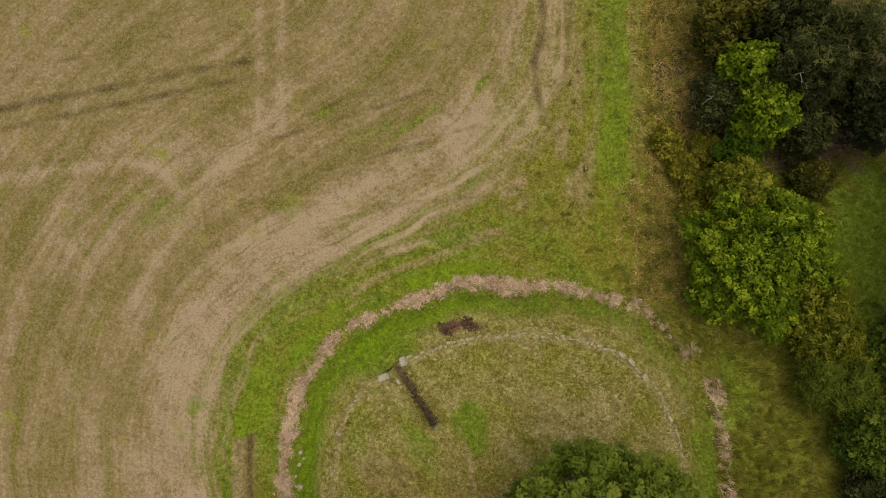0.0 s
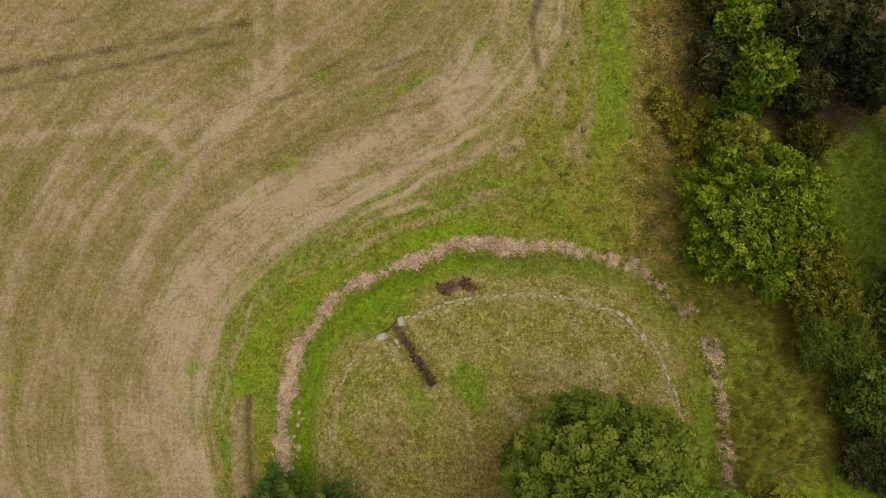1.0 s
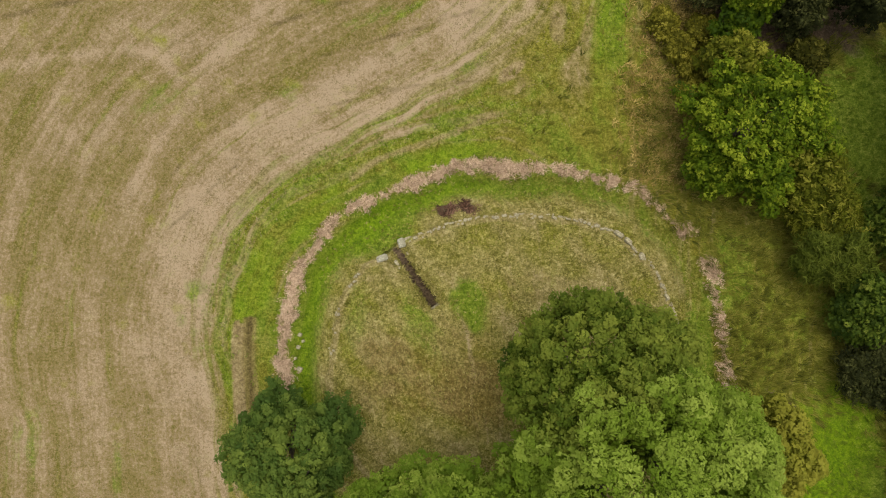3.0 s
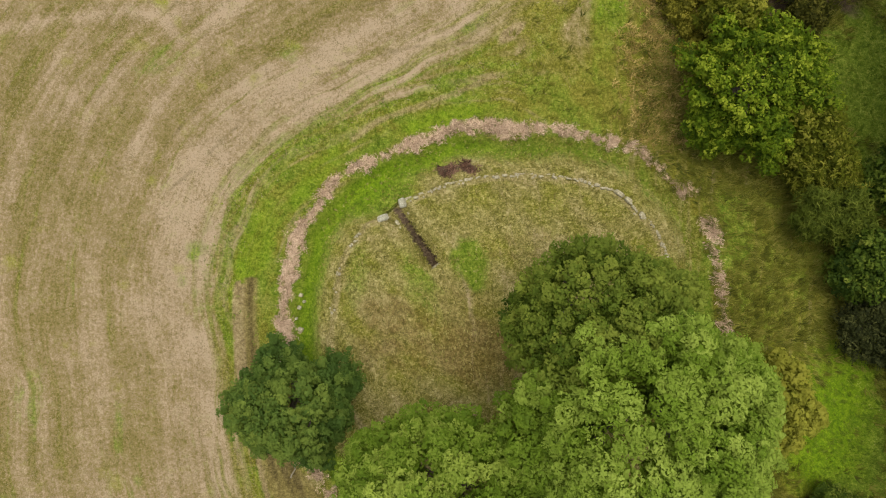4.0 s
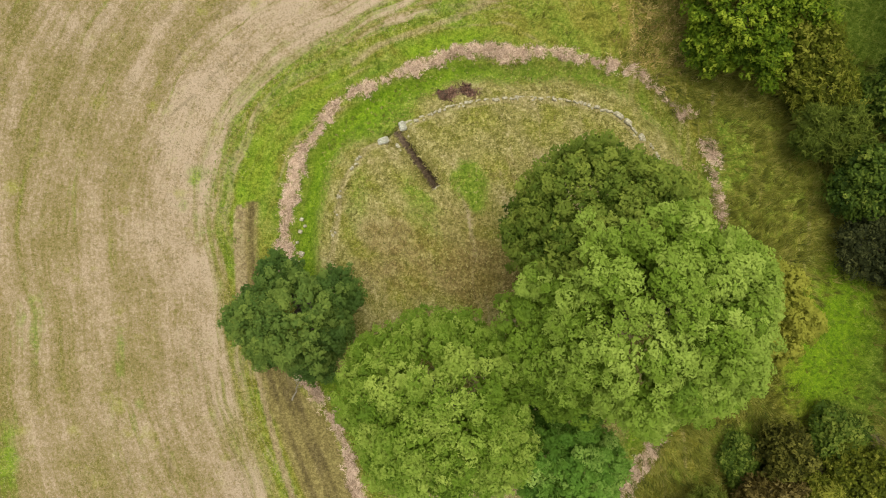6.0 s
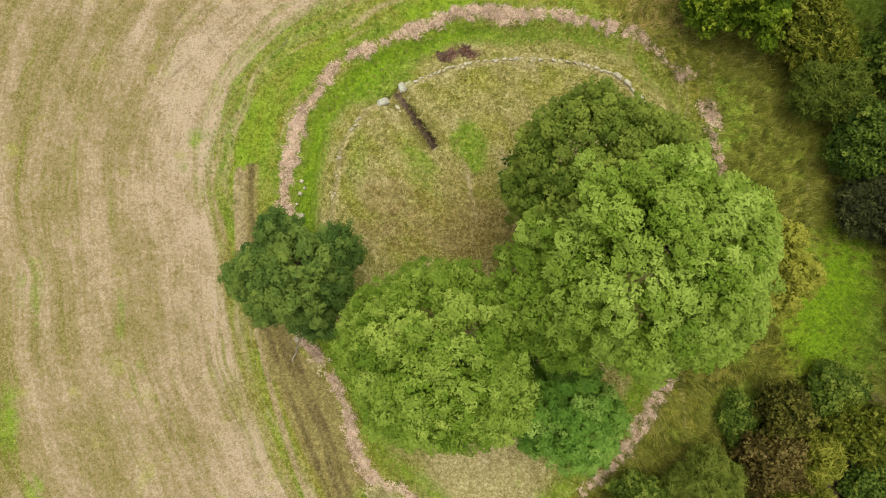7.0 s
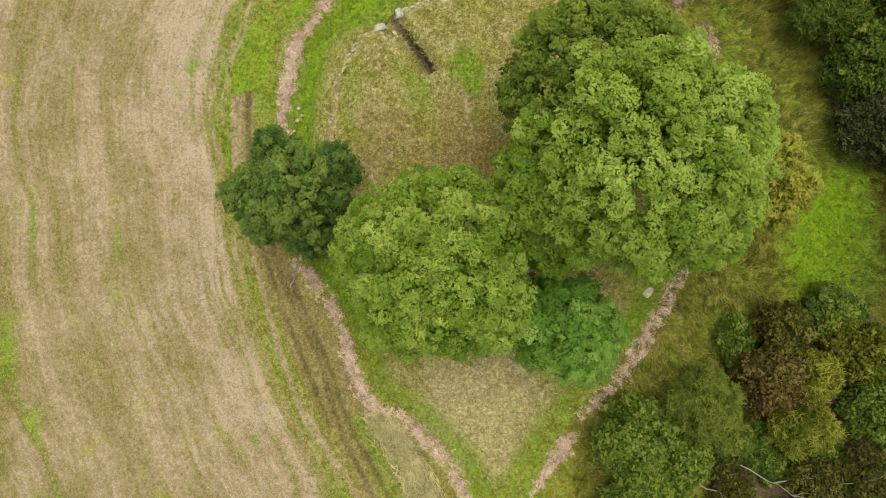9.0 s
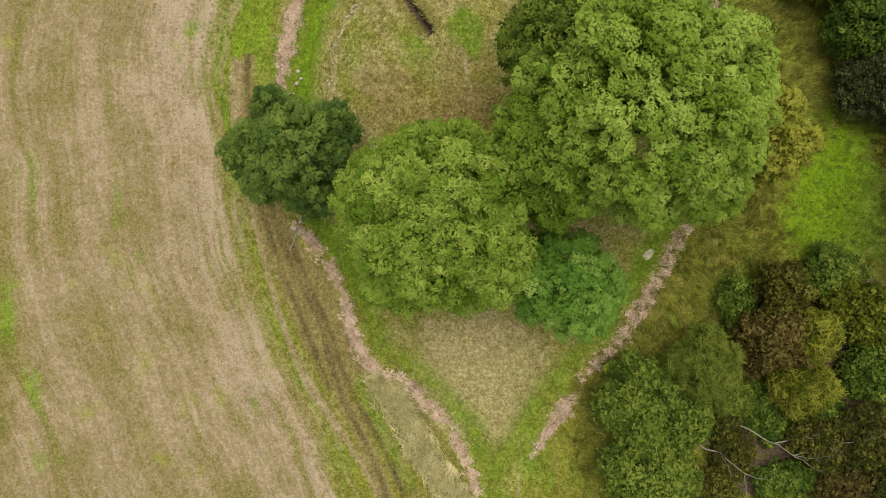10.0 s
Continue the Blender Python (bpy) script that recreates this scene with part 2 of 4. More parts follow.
KERB_BACK = [(16.4, -22.0), (14.0, -25.3), (10.0, -27.5), (5.0, -28.3), (0.0, -27.6), (-4.5, -25.3), (-7.0, -22.2)]
TRACK = [(-14.7, -14.0), (-14.8, -16.0), (-14.7, -17.7), (-14.5, -20.5), (-13.7, -24.7), (-12.7, -28.8), (-11.5, -32.9), (-9.7, -37.4), (-7.4, -40.6), (-5.0, -44.6), (-4, -48)]
FURROWS = ([(-13.9, -13.5), (-14.0, -15.6), (-13.9, -17.6), (-13.6, -20.0), (-12.3, -24.5), (-10.8, -28.9), (-9.0, -32.5), (-7.4, -37.8), (-5.2, -42.4), (-3.5, -47)],
           [(-11.5, -25.6), (-9.8, -29.7), (-8.2, -33.4), (-6.6, -37.8), (-4.2, -42.2), (-2.6, -46)], [(-13.1, -24.4), (-11.6, -29.0), (-9.9, -33.2), (-8.2, -37.6)])
WAY_IN, WAY_END = (-3.45, -8.2), (-0.4, -12.55)


def smooth(line, closed=False, step=5):
    """A Catmull-Rom line through the points."""
    p = np.array(line, float)
    n = len(p)
    out = []
    for i in range(n if closed else n - 1):
        a, b, c, d = (p[(i + k) % n] if closed else p[min(max(i + k, 0), n - 1)] for k in (-1, 0, 1, 2))
        for t in np.linspace(0, 1, step, endpoint=False):
            out.append(0.5 * (2 * b + (c - a) * t + (2 * a - 5 * b + 4 * c - d) * t * t + (3 * b - a - 3 * c + d) * t ** 3))
    if not closed:
        out.append(p[-1])
    return np.array(out)


def near_line(line, x, y, closed=False):
    """Distance to a line and the length along it."""
    pts = np.vstack([line, line[:1]]) if closed else line
    best, along, run = np.full(x.shape, 1e9), np.zeros(x.shape), 0.0
    for (ax, ay), (bx, by) in zip(pts[:-1], pts[1:]):
        dx, dy = bx - ax, by - ay
        size = math.hypot(dx, dy) + 1e-9
        t = np.clip(((x - ax) * dx + (y - ay) * dy) / size ** 2, 0, 1)
        d = np.hypot(x - ax - t * dx, y - ay - t * dy)
        hit = d < best
        best, along = np.where(hit, d, best), np.where(hit, run + t * size, along)
        run += size
    return best, along


def inside(line, x, y):
    odd = np.zeros(x.shape, bool)
    for (ax, ay), (bx, by) in zip(line, np.roll(line, -1, 0)):
        cross = ((ay > y) != (by > y)) & (x < (bx - ax) * (y - ay) / (by - ay + 1e-12) + ax)
        odd ^= cross
    return odd


def signed(line, x, y):
    d, s = near_line(line, x, y, True)
    return np.where(inside(line, x, y), d, -d), s


def step(a, b, v):
    t = np.clip((v - a) / (b - a), 0, 1)
    return t * t * (3 - 2 * t)


def wobble(x, y, size, seed=0.0):
    """Smooth unevenness between about -1 and 1."""
    u, v = x / size + seed, y / size - seed * 1.7
    return (np.sin(u * 2.1 + 1.3 * np.sin(v * 1.7)) + np.sin(v * 2.6 + 1.1 * np.sin(u * 1.9 + 1.0)) + np.sin((u + v) * 3.7 + 2.0 * np.sin(u * 0.8))) / 3


EDGE_S, BANK_S = smooth(EDGE[1:-1]), smooth(BANK, True)
EDGE_S = np.vstack([EDGE[:1], EDGE_S, EDGE[-1:]])
KERB_S = smooth(KERB_EAST + KERB_BACK + KERB_WEST[::-1], True)
FIELD_S = np.vstack([EDGE_S, [(-3000, -3000), (-3000, 3000)]])
SOUTH_S = smooth(EDGE[5:-1])
TRACK_S, FURROW_S = smooth(TRACK), [smooth(q) for q in FURROWS]
STRAW_S = [smooth(q) for q in STRAW]


def spot(x, y, cx, cy, rx, ry, turn=0.0, soft=0.35):
    c, s = math.cos(radians(turn)), math.sin(radians(turn))
    u, v = (x - cx) * c + (y - cy) * s, -(x - cx) * s + (y - cy) * c
    return 1 - step(1 - soft, 1 + soft, np.hypot(u / rx, v / ry) + 0.18 * wobble(x, y, 1.5))


def plain(x, y):
    return 0.03 * np.clip(x, -45, 45) - 0.04 * np.clip(y, -60, 35)


def survey(x, y):
    """Height and the cover of the ground at x, y."""
    x, y = np.asarray(x, float), np.asarray(y, float)
    bank, along = signed(BANK_S, x, y)
    kerb, _ = signed(KERB_S, x, y)
    edge, run = near_line(EDGE_S, x, y)
    edge = np.where(inside(FIELD_S, x, y), edge, -edge)
    north, south = 11.0 - x, near_line(SOUTH_S, x, y)[0]
    k = 4.5
    a, b = np.exp(-np.clip(north, -20, 60) / k), np.exp(-np.clip(south, 0, 60) / k)
    swirl = -k * np.log(a + b + 1e-12)
    track, _ = near_line(TRACK_S, x, y)
    inner, _ = near_line(FURROW_S[0], x, y)
    furrow = np.maximum.reduce([0.95 * np.exp(-((near_line(q, x, y)[0] + 0.05 * wobble(x, y, 0.8)) / 0.27) ** 2) for q in FURROW_S]) * (0.8 + 0.3 * wobble(x, y, 1.7, 3.0))
    (ax, ay), (bx, by) = WAY_IN, WAY_END
    size = math.hypot(bx - ax, by - ay)
    t = ((x - ax) * (bx - ax) + (y - ay) * (by - ay)) / size
    side = np.abs((x - ax) * (by - ay) - (y - ay) * (bx - ax)) / size + 0.06 * wobble(x, y, 0.35, 2.0)
    side = np.clip(side, 0, None) / (1.15 + 0.2 * step(0.3, 2.6, t))
    way = np.where((t > 0.35) & (t < size), side, 9.0)
    z = plain(x, y) + 0.05 * wobble(x, y, 5.0) + 0.02 * wobble(x, y, 1.1, 3.0)
    z += 0.24 * np.exp(-((bank + 0.55) / 0.7) ** 2) * (0.7 + 0.3 * wobble(x, y, 1.0))
    z -= 0.6 * np.exp(-((bank - 0.95) / 0.7) ** 2)
    z -= 0.09 * furrow
    z += np.where(kerb > 0, 0.85 + 0.75 * step(0, 8.5, kerb), 0.42 * step(-2.4, -0.1, kerb) + 0.43 * step(-0.14, 0, kerb))
    z -= 0.5 * spot(x, y, -3.3, -8.7, 1.0, 1.0) * (kerb > -0.2)
    dip = 1 - step(0.18, 0.33, way)
    z = z * (1 - dip) + (plain(x, y) + 0.25 - 0.35 * step(0.5, 3.0, t)) * dip
    z += 0.10 * step(0.0, 6.0, -edge) * wobble(x, y, 1.6, 5.0) * (bank < -1.5)
    fade = 1.3 + 3.8 * step(-4, 5, x) * step(-3, 1, y)
    rut = np.zeros(x.shape)
    for (px, py, qx, qy, half, deep) in ((-60, 5.3, -14.5, 13.9, 0.42, 0.85), (-60, 3.4, -14.2, 12.7, 0.36, 0.8), (-60, 7.4, -17.0, 16.4, 0.25, 0.6), (7.1, 60, 7.0, 9.4, 0.42, 1.0), (8.9, 60, 8.9, 12.0, 0.3, 0.6), (5.4, 60, 4.6, 13.0, 0.25, 0.5),
                                         (-12.6, 8.0, -1.0, 11.6, 0.28, 0.7), (-10.4, 5.2, 2.4, 9.0, 0.24, 0.65), (-7.0, 3.0, 4.0, 3.9, 0.22, 0.6), (-10.6, 9.6, -3.0, 12.6, 0.24, 0.65), (-9.0, 1.9, -1.0, 3.6, 0.2, 0.6), (-21.5, -5.0, -16.8, 0.4, 0.2, 0.6), (-19.8, -7.2, -15.2, -2.4, 0.2, 0.55),
                                         (-23.4, -30, -21.4, -44, 0.3, 0.45), (-20.6, -30, -15.4, -45, 0.25, 0.5), (-17.2, -27, -11.0, -42, 0.22, 0.5)):
        d, _ = near_line(np.array([(px, py), (qx, qy)], float), x + 0.4 * wobble(x, y, 4.0), y)
        rut = np.maximum(rut, deep * np.exp(-(d / half) ** 2) * (1.0 + 0.5 * wobble(x, y, 1.4)))
    z -= 0.05 * rut * (edge > 0)
    east = step(9.5, 16.0, x + 0.8 * wobble(x, y, 0.7, 8.0) + 0.35 * np.clip(-y, -4, 4) + 1.0 * wobble(x, y, 2.5)) * (bank < 0) + step(6.0, 11.0, x) * (bank < 0) * (y < -20)
    wild = np.clip(np.where(edge < 0, east, 0), 0, 1)
    strip = step(-0.3, 0.6, -edge) * (bank < 0.2)
    ditch = np.exp(-((bank - 0.9) / 0.95) ** 2) * (bank > -0.1)
    dry_ditch = step(4, 14, x) * (y > -13)
    lush = np.maximum.reduce([
        strip * (1 - wild) * (0.54 + 0.24 * wobble(x, y, 2.0) + 0.2 * wobble(swirl * 2.2, run * 0.35, 1.0) * (y > -20)) * (1 - 0.3 * step(-15, -21, y) * (x < 0)) * (1 - 0.7 * step(1.3, 1.9, -edge) * step(-15.0, -21.0, y) * (x < 2)) * (1 - 0.42 * step(1, 6, x) * step(-2.2, 0.5, y)) + 0.12 * strip * wobble(x, y, 0.9, 3.0),
        np.where(edge < 0, 0, np.exp(-(edge / 1.5) ** 2) * (0.5 - 0.35 * step(-14, -20, y) - 0.3 * step(1, 6, x))),
        ditch * (0.95 - 0.42 * dry_ditch) * (1 - 0.4 * step(-29, -33, y)),
        spot(x, y, -4.6, -7.0, 3.2, 1.9, 35) * (bank > 0) * (kerb < 0.2),
        0.95 * spot(x, y, 1.9, -12.4, 1.2, 1.9, 20), 0.5 * spot(x, y, -1.6, -13.8, 1.0, 2.6, 25, 0.6), 0.42 * spot(x, y, -6.3, -13.6, 0.9, 3.0, -8, 0.6), 0.8 * np.exp(-(near_line(np.array([(-6.0, -37.2), (-4.2, -40.6), (-2.4, -44.5)]), x, y)[0] / 0.65) ** 4) * (0.9 + 0.3 * wobble(x, y, 0.9)),
        step(9.0, 12.0, x + 0.9 * wobble(x, y, 2.2, 6.0)) * (1 - step(12.6, 16.0, x + 0.9 * wobble(x, y, 1.4) + 0.6 * wobble(x, y, 0.5))) * step(2.0, 6.5, y) * (0.66 + 0.25 * wobble(x, y, 1.3, 9.0)),
        0.5 * wild * step(0.05, 0.6, wobble(x, y, 2.6, 5.0)),
        1.0 * spot(x, y, 30.6, 0.5, 4.0, 6.0), 0.9 * spot(x, y, 28.8, -25.0, 3.2, 5.8), 0.7 * spot(x, y, 20.6, -10.0, 2.0, 3.4), 0.42 * spot(x, y, 23.0, -14.5, 3.4, 6.5, 0, 0.7) * (bank < -0.5), 0.75 * spot(x, y, 21.0, -31.0, 2.4, 1.8), 0.3 * spot(x, y, 0.0, -33.5, 5.5, 1.0, -20)])
    vivid = np.maximum.reduce([spot(x, y, 27.4, -23.6, 2.9, 5.6, -14, 0.7), 0.75 * spot(x, y, -5.2, -6.6, 3.4, 1.3, 38, 0.6) * (bank > 0.3) * (kerb < 0), 0.62 * ditch * (1 - step(1, 5, x)) * (y > -20), 0.4 * ditch * (y < -26), 0.35 * spot(x, y, 12.4, 9.0, 1.2, 6.0, -5, 0.7),
                               0.5 * spot(x, y, -13.6, -11.2, 1.2, 3.4, -22) * (bank < -0.3), 0.6 * spot(x, y, 0.0, -1.9, 3.6, 0.7, 14) * (bank < -0.2),
                               0.45 * spot(x, y, -9.3, -6.1, 3.0, 0.8, 48) * (bank < -0.3)])
    straw = np.zeros(x.shape)
    for q in STRAW_S:
        d, far = near_line(q[:, :2], x, y)
        half = np.interp(far, np.concatenate([[0], np.cumsum(np.hypot(*np.diff(q[:, :2], axis=0).T))]), q[:, 2])
        d = d + 0.26 * wobble(x, y, 0.42) + 0.2 * wobble(x, y, 0.19, 7.0) + 0.16 * wobble(x, y, 1.3, 4.0)
        straw = np.maximum(straw, 0.86 * (1 - step(0.82 * half - 0.3, 0.82 * half + 0.2, d)))
    straw *= 1 - 0.55 * step(0.2, 0.65, wobble(x, y, 0.5, 6.0))
    early = step(-19.5, -23.5, y)
    tracks = np.exp(-(track / (0.55 - 0.27 * early)) ** 4) * (0.95 - 0.1 * early) * (y < -13.6 + 0.3 * wobble(x, y, 0.7)) * (bank < -0.5)
    faint, _ = near_line(np.array([(-6.5, -3.3), (-4.5, -1.9), (-1.5, -0.9), (1.5, 0.2), (3.8, 1.2)]), x, y)
    tracks = np.maximum(tracks, 0.75 * spot(x, y, 5.2, 4.5, 1.3, 0.5, 35) + 0.6 * spot(x, y, 8.6, 8.0, 0.7, 1.6) + 0.5 * spot(x, y, 9.9, 12.0, 0.5, 4.0))
    tracks = np.maximum(tracks, 0.62 * np.exp(-(faint / 0.35) ** 2) * (bank < -0.5))
    between = step(1.5, 2.1, -edge) * step(0.75, 1.15, -bank) * (x < 1) * step(-12.8, -14.0, y) * (edge < 0)
    dull = between * (0.28 + 0.62 * early * (1 - 0.75 * step(-34, -39, y)) + 0.25 * wobble(x, y, 1.3))
    dull = np.maximum(dull, 0.9 * np.exp(-((inner - 0.15) / 0.45) ** 2) * (y < -13.4) * (bank < -0.5))
    dull = np.maximum(dull, 0.35 * spot(x, y, 22.5, -5.5, 3.2, 1.8, -20))
    # bare earth; the spots by the wood also stand in for tree shade
    soil_and_shade = np.maximum.reduce([1 - step(0.2, 0.36, way + 0.07 * wobble(x, y, 0.22, 4.0)), 0.7 * spot(x, y, -3.1, -8.7, 0.35, 0.5, 55), spot(x, y, 0.45, -5.65, 0.75, 0.42, 15), spot(x, y, 1.9, -5.5, 0.7, 0.36, -12), 0.9 * spot(x, y, 22.5, -42.5, 4.5, 3.0), 0.9 * spot(x, y, 24.5, 6.2, 2.6, 1.0, -25),
                              0.95 * spot(x, y, 25.0, 12.0, 9.5, 6.5), 0.8 * spot(x, y, 29.5, -36.5, 6.0, 6.0), 0.55 * spot(x, y, 24.2, -19.2, 1.6, 0.3, -35), 0.4 * spot(x, y, 30.0, -15.0, 3.0, 5.0),
                              0.4 * spot(x, y, 33.6, -23.0, 2.0, 8.0)])
    swath = (0.85 + 0.45 * wobble(x, y, 1.9, 8.0)) * step(-0.6, 1.0, swirl) * (1 - step(2.2, 6.5, swirl + 0.8 * wobble(x, y, 3.0))) * (1 - 0.6 * step(2, 8, x)) + 0.5 * np.exp(-((swirl - 5.3) / 0.9) ** 2) * (0.5 + 0.5 * wobble(x, y, 6.0)) + 0.8 * spot(x, y, 2.6, 8.6, 3.0, 1.4, 35) + 0.9 * spot(x, y, 5.0, 4.6, 1.3, 0.5, 35) - 0.7 * spot(x, y, -34, -34, 3.0, 9.0)
    for cx, cy, rx, ry, turn, more in ((-19, 7.1, 2.5, 1.5, -20, 0.9), (1.9, 9.5, 2.2, 1.5, 40, 0.9), (-9, 2.5, 3.2, 1.0, 35, 0.9), (-14, 1.3, 2.0, 1.1, 30, 0.8), (-26.3, -0.2, 3.0, 2.0, 30, 0.7), (-18.6, -6.5, 1.6, 3.4, -25, 0.7), (-4.0, 5.6, 3.4, 0.5, 28, 0.7)):
        swath += 1.2 * more * spot(x, y, cx, cy, rx, ry, turn, 0.6) * (0.85 + 0.4 * wobble(x, y, 0.9, 4.0))
    for line in (((-13.4, 60), (-13.6, 13.7), (-13.6, 8.3), (-16.7, 5.2), (-20.5, -0.2), (-23.2, -4.8)), ((-11.8, 60), (-12, 12.9), (-12.2, 10.2), (-14.9, 7.9), (-18.2, 4.6)), ((-34, 4.9), (-26.3, 6.1), (-21.3, 6.0), (-19.4, 4.0))):
        d, _ = near_line(smooth(list(line)), x, y)
        swath += 1.15 * np.exp(-((d + 0.12 * wobble(x, y, 1.2)) / 0.42) ** 2) * (0.8 + 0.4 * wobble(x, y, 2.0))
    for cx, cy, rx, ry, turn in ((-21.3, 2.5, 1.9, 0.9, 35), (-5, 8.7, 2.2, 0.45, 25), (-2.2, 9.2, 1.4, 0.4, 30), (3, 12.3, 0.6, 0.7, 0), (2.2, 4.9, 1.7, 0.6, 35), (-11.2, 3, 0.9, 0.5, 35), (-8.6, 10.0, 0.8, 0.5, 0), (-30, -22.5, 1.2, 2.6, 0), (-31.6, -32.4, 0.9, 2.6, 0), (-29.7, -37.3, 0.7, 1.8, 12), (-29.2, -43, 0.7, 0.8, 0), (-18.0, -11.4, 0.9, 1.0, 0), (-19.0, -13.7, 0.35, 0.6, 0), (-23.5, -24.5, 0.4, 1.8, 0), (-22.2, -28.3, 0.4, 1.4, 0), (-13.6, -38.6, 0.3, 1.0, 20)):
        lush = np.maximum(lush, 0.5 * spot(x, y, cx, cy, rx, ry, turn, 0.7) * (0.9 + 0.5 * wobble(x, y, 0.7, 4.0)))
    hedge_bank = step(12.2, 15.6, x + 0.8 * wobble(x, y, 1.3) + 0.5 * wobble(x, y, 0.5, 3.0) - 0.8 * step(2, 8, y) - 0.2) * (1 - step(18.5, 20.5, x)) * step(-5.5, -2.0, y + 0.25 * (17 - x)) * (bank < -1.0)
    for cx, cy, rx, ry in ((-31.8, -32.2, 0.9, 2.6), (-29.7, -37.3, 0.6, 1.7), (-29.2, -43, 0.6, 0.7), (-18.0, -11.4, 0.8, 0.8), (-19.0, -13.7, 0.3, 0.5), (-27.8, -42.6, 0.3, 0.4)):
        vivid = np.maximum(vivid, 0.42 * spot(x, y, cx, cy, rx, ry, 0, 0.6) * (0.8 + 0.5 * wobble(x, y, 0.5, 2.0)))
    lawn = spot(x, y, 2.8, -36.2, 4.6, 4.4, 0, 0.5) * step(1.7, 2.6, bank + 0.3 * wobble(x, y, 0.8, 5.0)) * (kerb < -1)
    lush = lush * (1 - 0.8 * lawn)
    return dict(z=z, way=way, bank=bank, kerb=kerb, edge=edge, field=np.clip((edge + 0.6 + fade) / (1.5 + 2 * fade), 0, 1) * (1 - 0.5 * spot(x, y, 9.0, 6.0, 4.6, 5.5, -20, 0.8)) * (1 - 0.25 * spot(x, y, 1.0, 4.0, 7.0, 1.6, 22, 0.8)) * (1 - 0.3 * spot(x, y, 6.5, 14.0, 4.5, 9.0, 0, 0.8)), rough=np.maximum(wild, 0.62 * step(0.5, 1.2, -bank) * (edge < 3)), lush=np.clip(lush, 0, 1), vivid=vivid, straw=straw, track=tracks, dull=dull, soil_and_shade=soil_and_shade, rut=np.maximum(0.72 * rut * (edge > 0), furrow * (bank < -0.6)),
                pale=np.maximum.reduce([1.0 * np.exp(-((kerb - 0.12) / 0.3) ** 2) * ((x < 0) | (y > -16)), 0.45 + 0.28 * wobble(x, y, 1.7, 3.3) - 2.0 * (bank < 1.0), 0.75 * spot(x, y, 9.5, -12.0, 3.4, 2.0), 0.7 * spot(x, y, -4.2, -15.8, 2.4, 1.6, -30), 1.0 * spot(x, y, 2.8, -36.5, 4.4, 5.2), 1.4 * lawn]),
                brown=np.maximum.reduce([0.95 * spot(x, y, 2.6, -18.6, 3.2, 2.6, -10, 0.6), 0.72 * spot(x, y, -1.5, -18.0, 5.5, 2.6, 0, 0.7) * (0.85 + 0.3 * wobble(x, y, 0.7)), 0.85 * hedge_bank * (0.75 + 0.4 * wobble(x, y, 1.1, 2.0)), 0.75 * spot(x, y, -3.4, -16.2, 2.8, 2.0, -25, 0.6) * (0.8 + 0.4 * wobble(x, y, 0.6)), 0.5 * spot(x, y, 6.0, -11.2, 4.0, 1.6, 0, 0.6) * (0.7 + 0.5 * wobble(x, y, 0.5)), 0.5 * spot(x, y, 1.0, -15.5, 3.4, 2.6, 0, 0.6)]), swath=swath, flow=swirl, tall=1 - step(0.75, 1.35, near_line(np.array([(-4.4, -37.6), (-2.2, -41.1), (1.0, -46.0)]), x, y)[0] + 0.2 * wobble(x, y, 0.8)))


def height(x, y):
    return float(survey(np.array([x]), np.array([y]))["z"][0])


# ---- meshes ----
def np_mesh(name, verts, faces, material, smooth_faces=False, normals=None, **attrs):
    """A mesh out of arrays; faces all have the same number of corners."""
    me = bpy.data.meshes.new(name)
    n, k = faces.shape
    me.vertices.add(len(verts))
    me.vertices.foreach_set("co", np.asarray(verts, np.float32).ravel())
    me.loops.add(n * k)
    me.loops.foreach_set("vertex_index", faces.astype(np.int32).ravel())
    me.polygons.add(n)
    me.polygons.foreach_set("loop_start", np.arange(0, n * k, k, dtype=np.int32))
    me.polygons.foreach_set("loop_total", np.full(n, k, np.int32))
    me.polygons.foreach_set("use_smooth", np.full(n, smooth_faces))
    for key, v in attrs.items():
        if v.ndim == 2:
            me.attributes.new(key, "FLOAT_VECTOR", "POINT").data.foreach_set("vector", v.astype(np.float32).ravel())
        else:
            me.attributes.new(key, "FLOAT", "POINT").data.foreach_set("value", v.astype(np.float32).ravel())
    if normals is not None:
        me.attributes.new("custom_normal", "FLOAT_VECTOR", "POINT").data.foreach_set("vector", normals.astype(np.float32).ravel())
    me.update()
    me.materials.append(material)
    return me


def child(name, me, parent, label=""):
    ob = new(name, me)
    ob.parent = parent
    return tagged(ob, label)


def spaced(lo, hi, fine, extra=()):
    """Grid lines: even between lo and hi, closer in the extra stretch, wider and wider outside."""
    v = list(np.arange(lo, hi, fine))
    for a, b, f in extra:
        v = [q for q in v if q < a or q > b] + list(np.arange(a, b + 1e-6, f))
    s, out = fine, hi
    while out < 3000:
        v.append(out)
        s *= 1.35
        out += s
    s, out = fine, lo - fine
    while out > -3000:
        v.append(out)
        s *= 1.35
        out -= s
    return np.array(sorted(v))


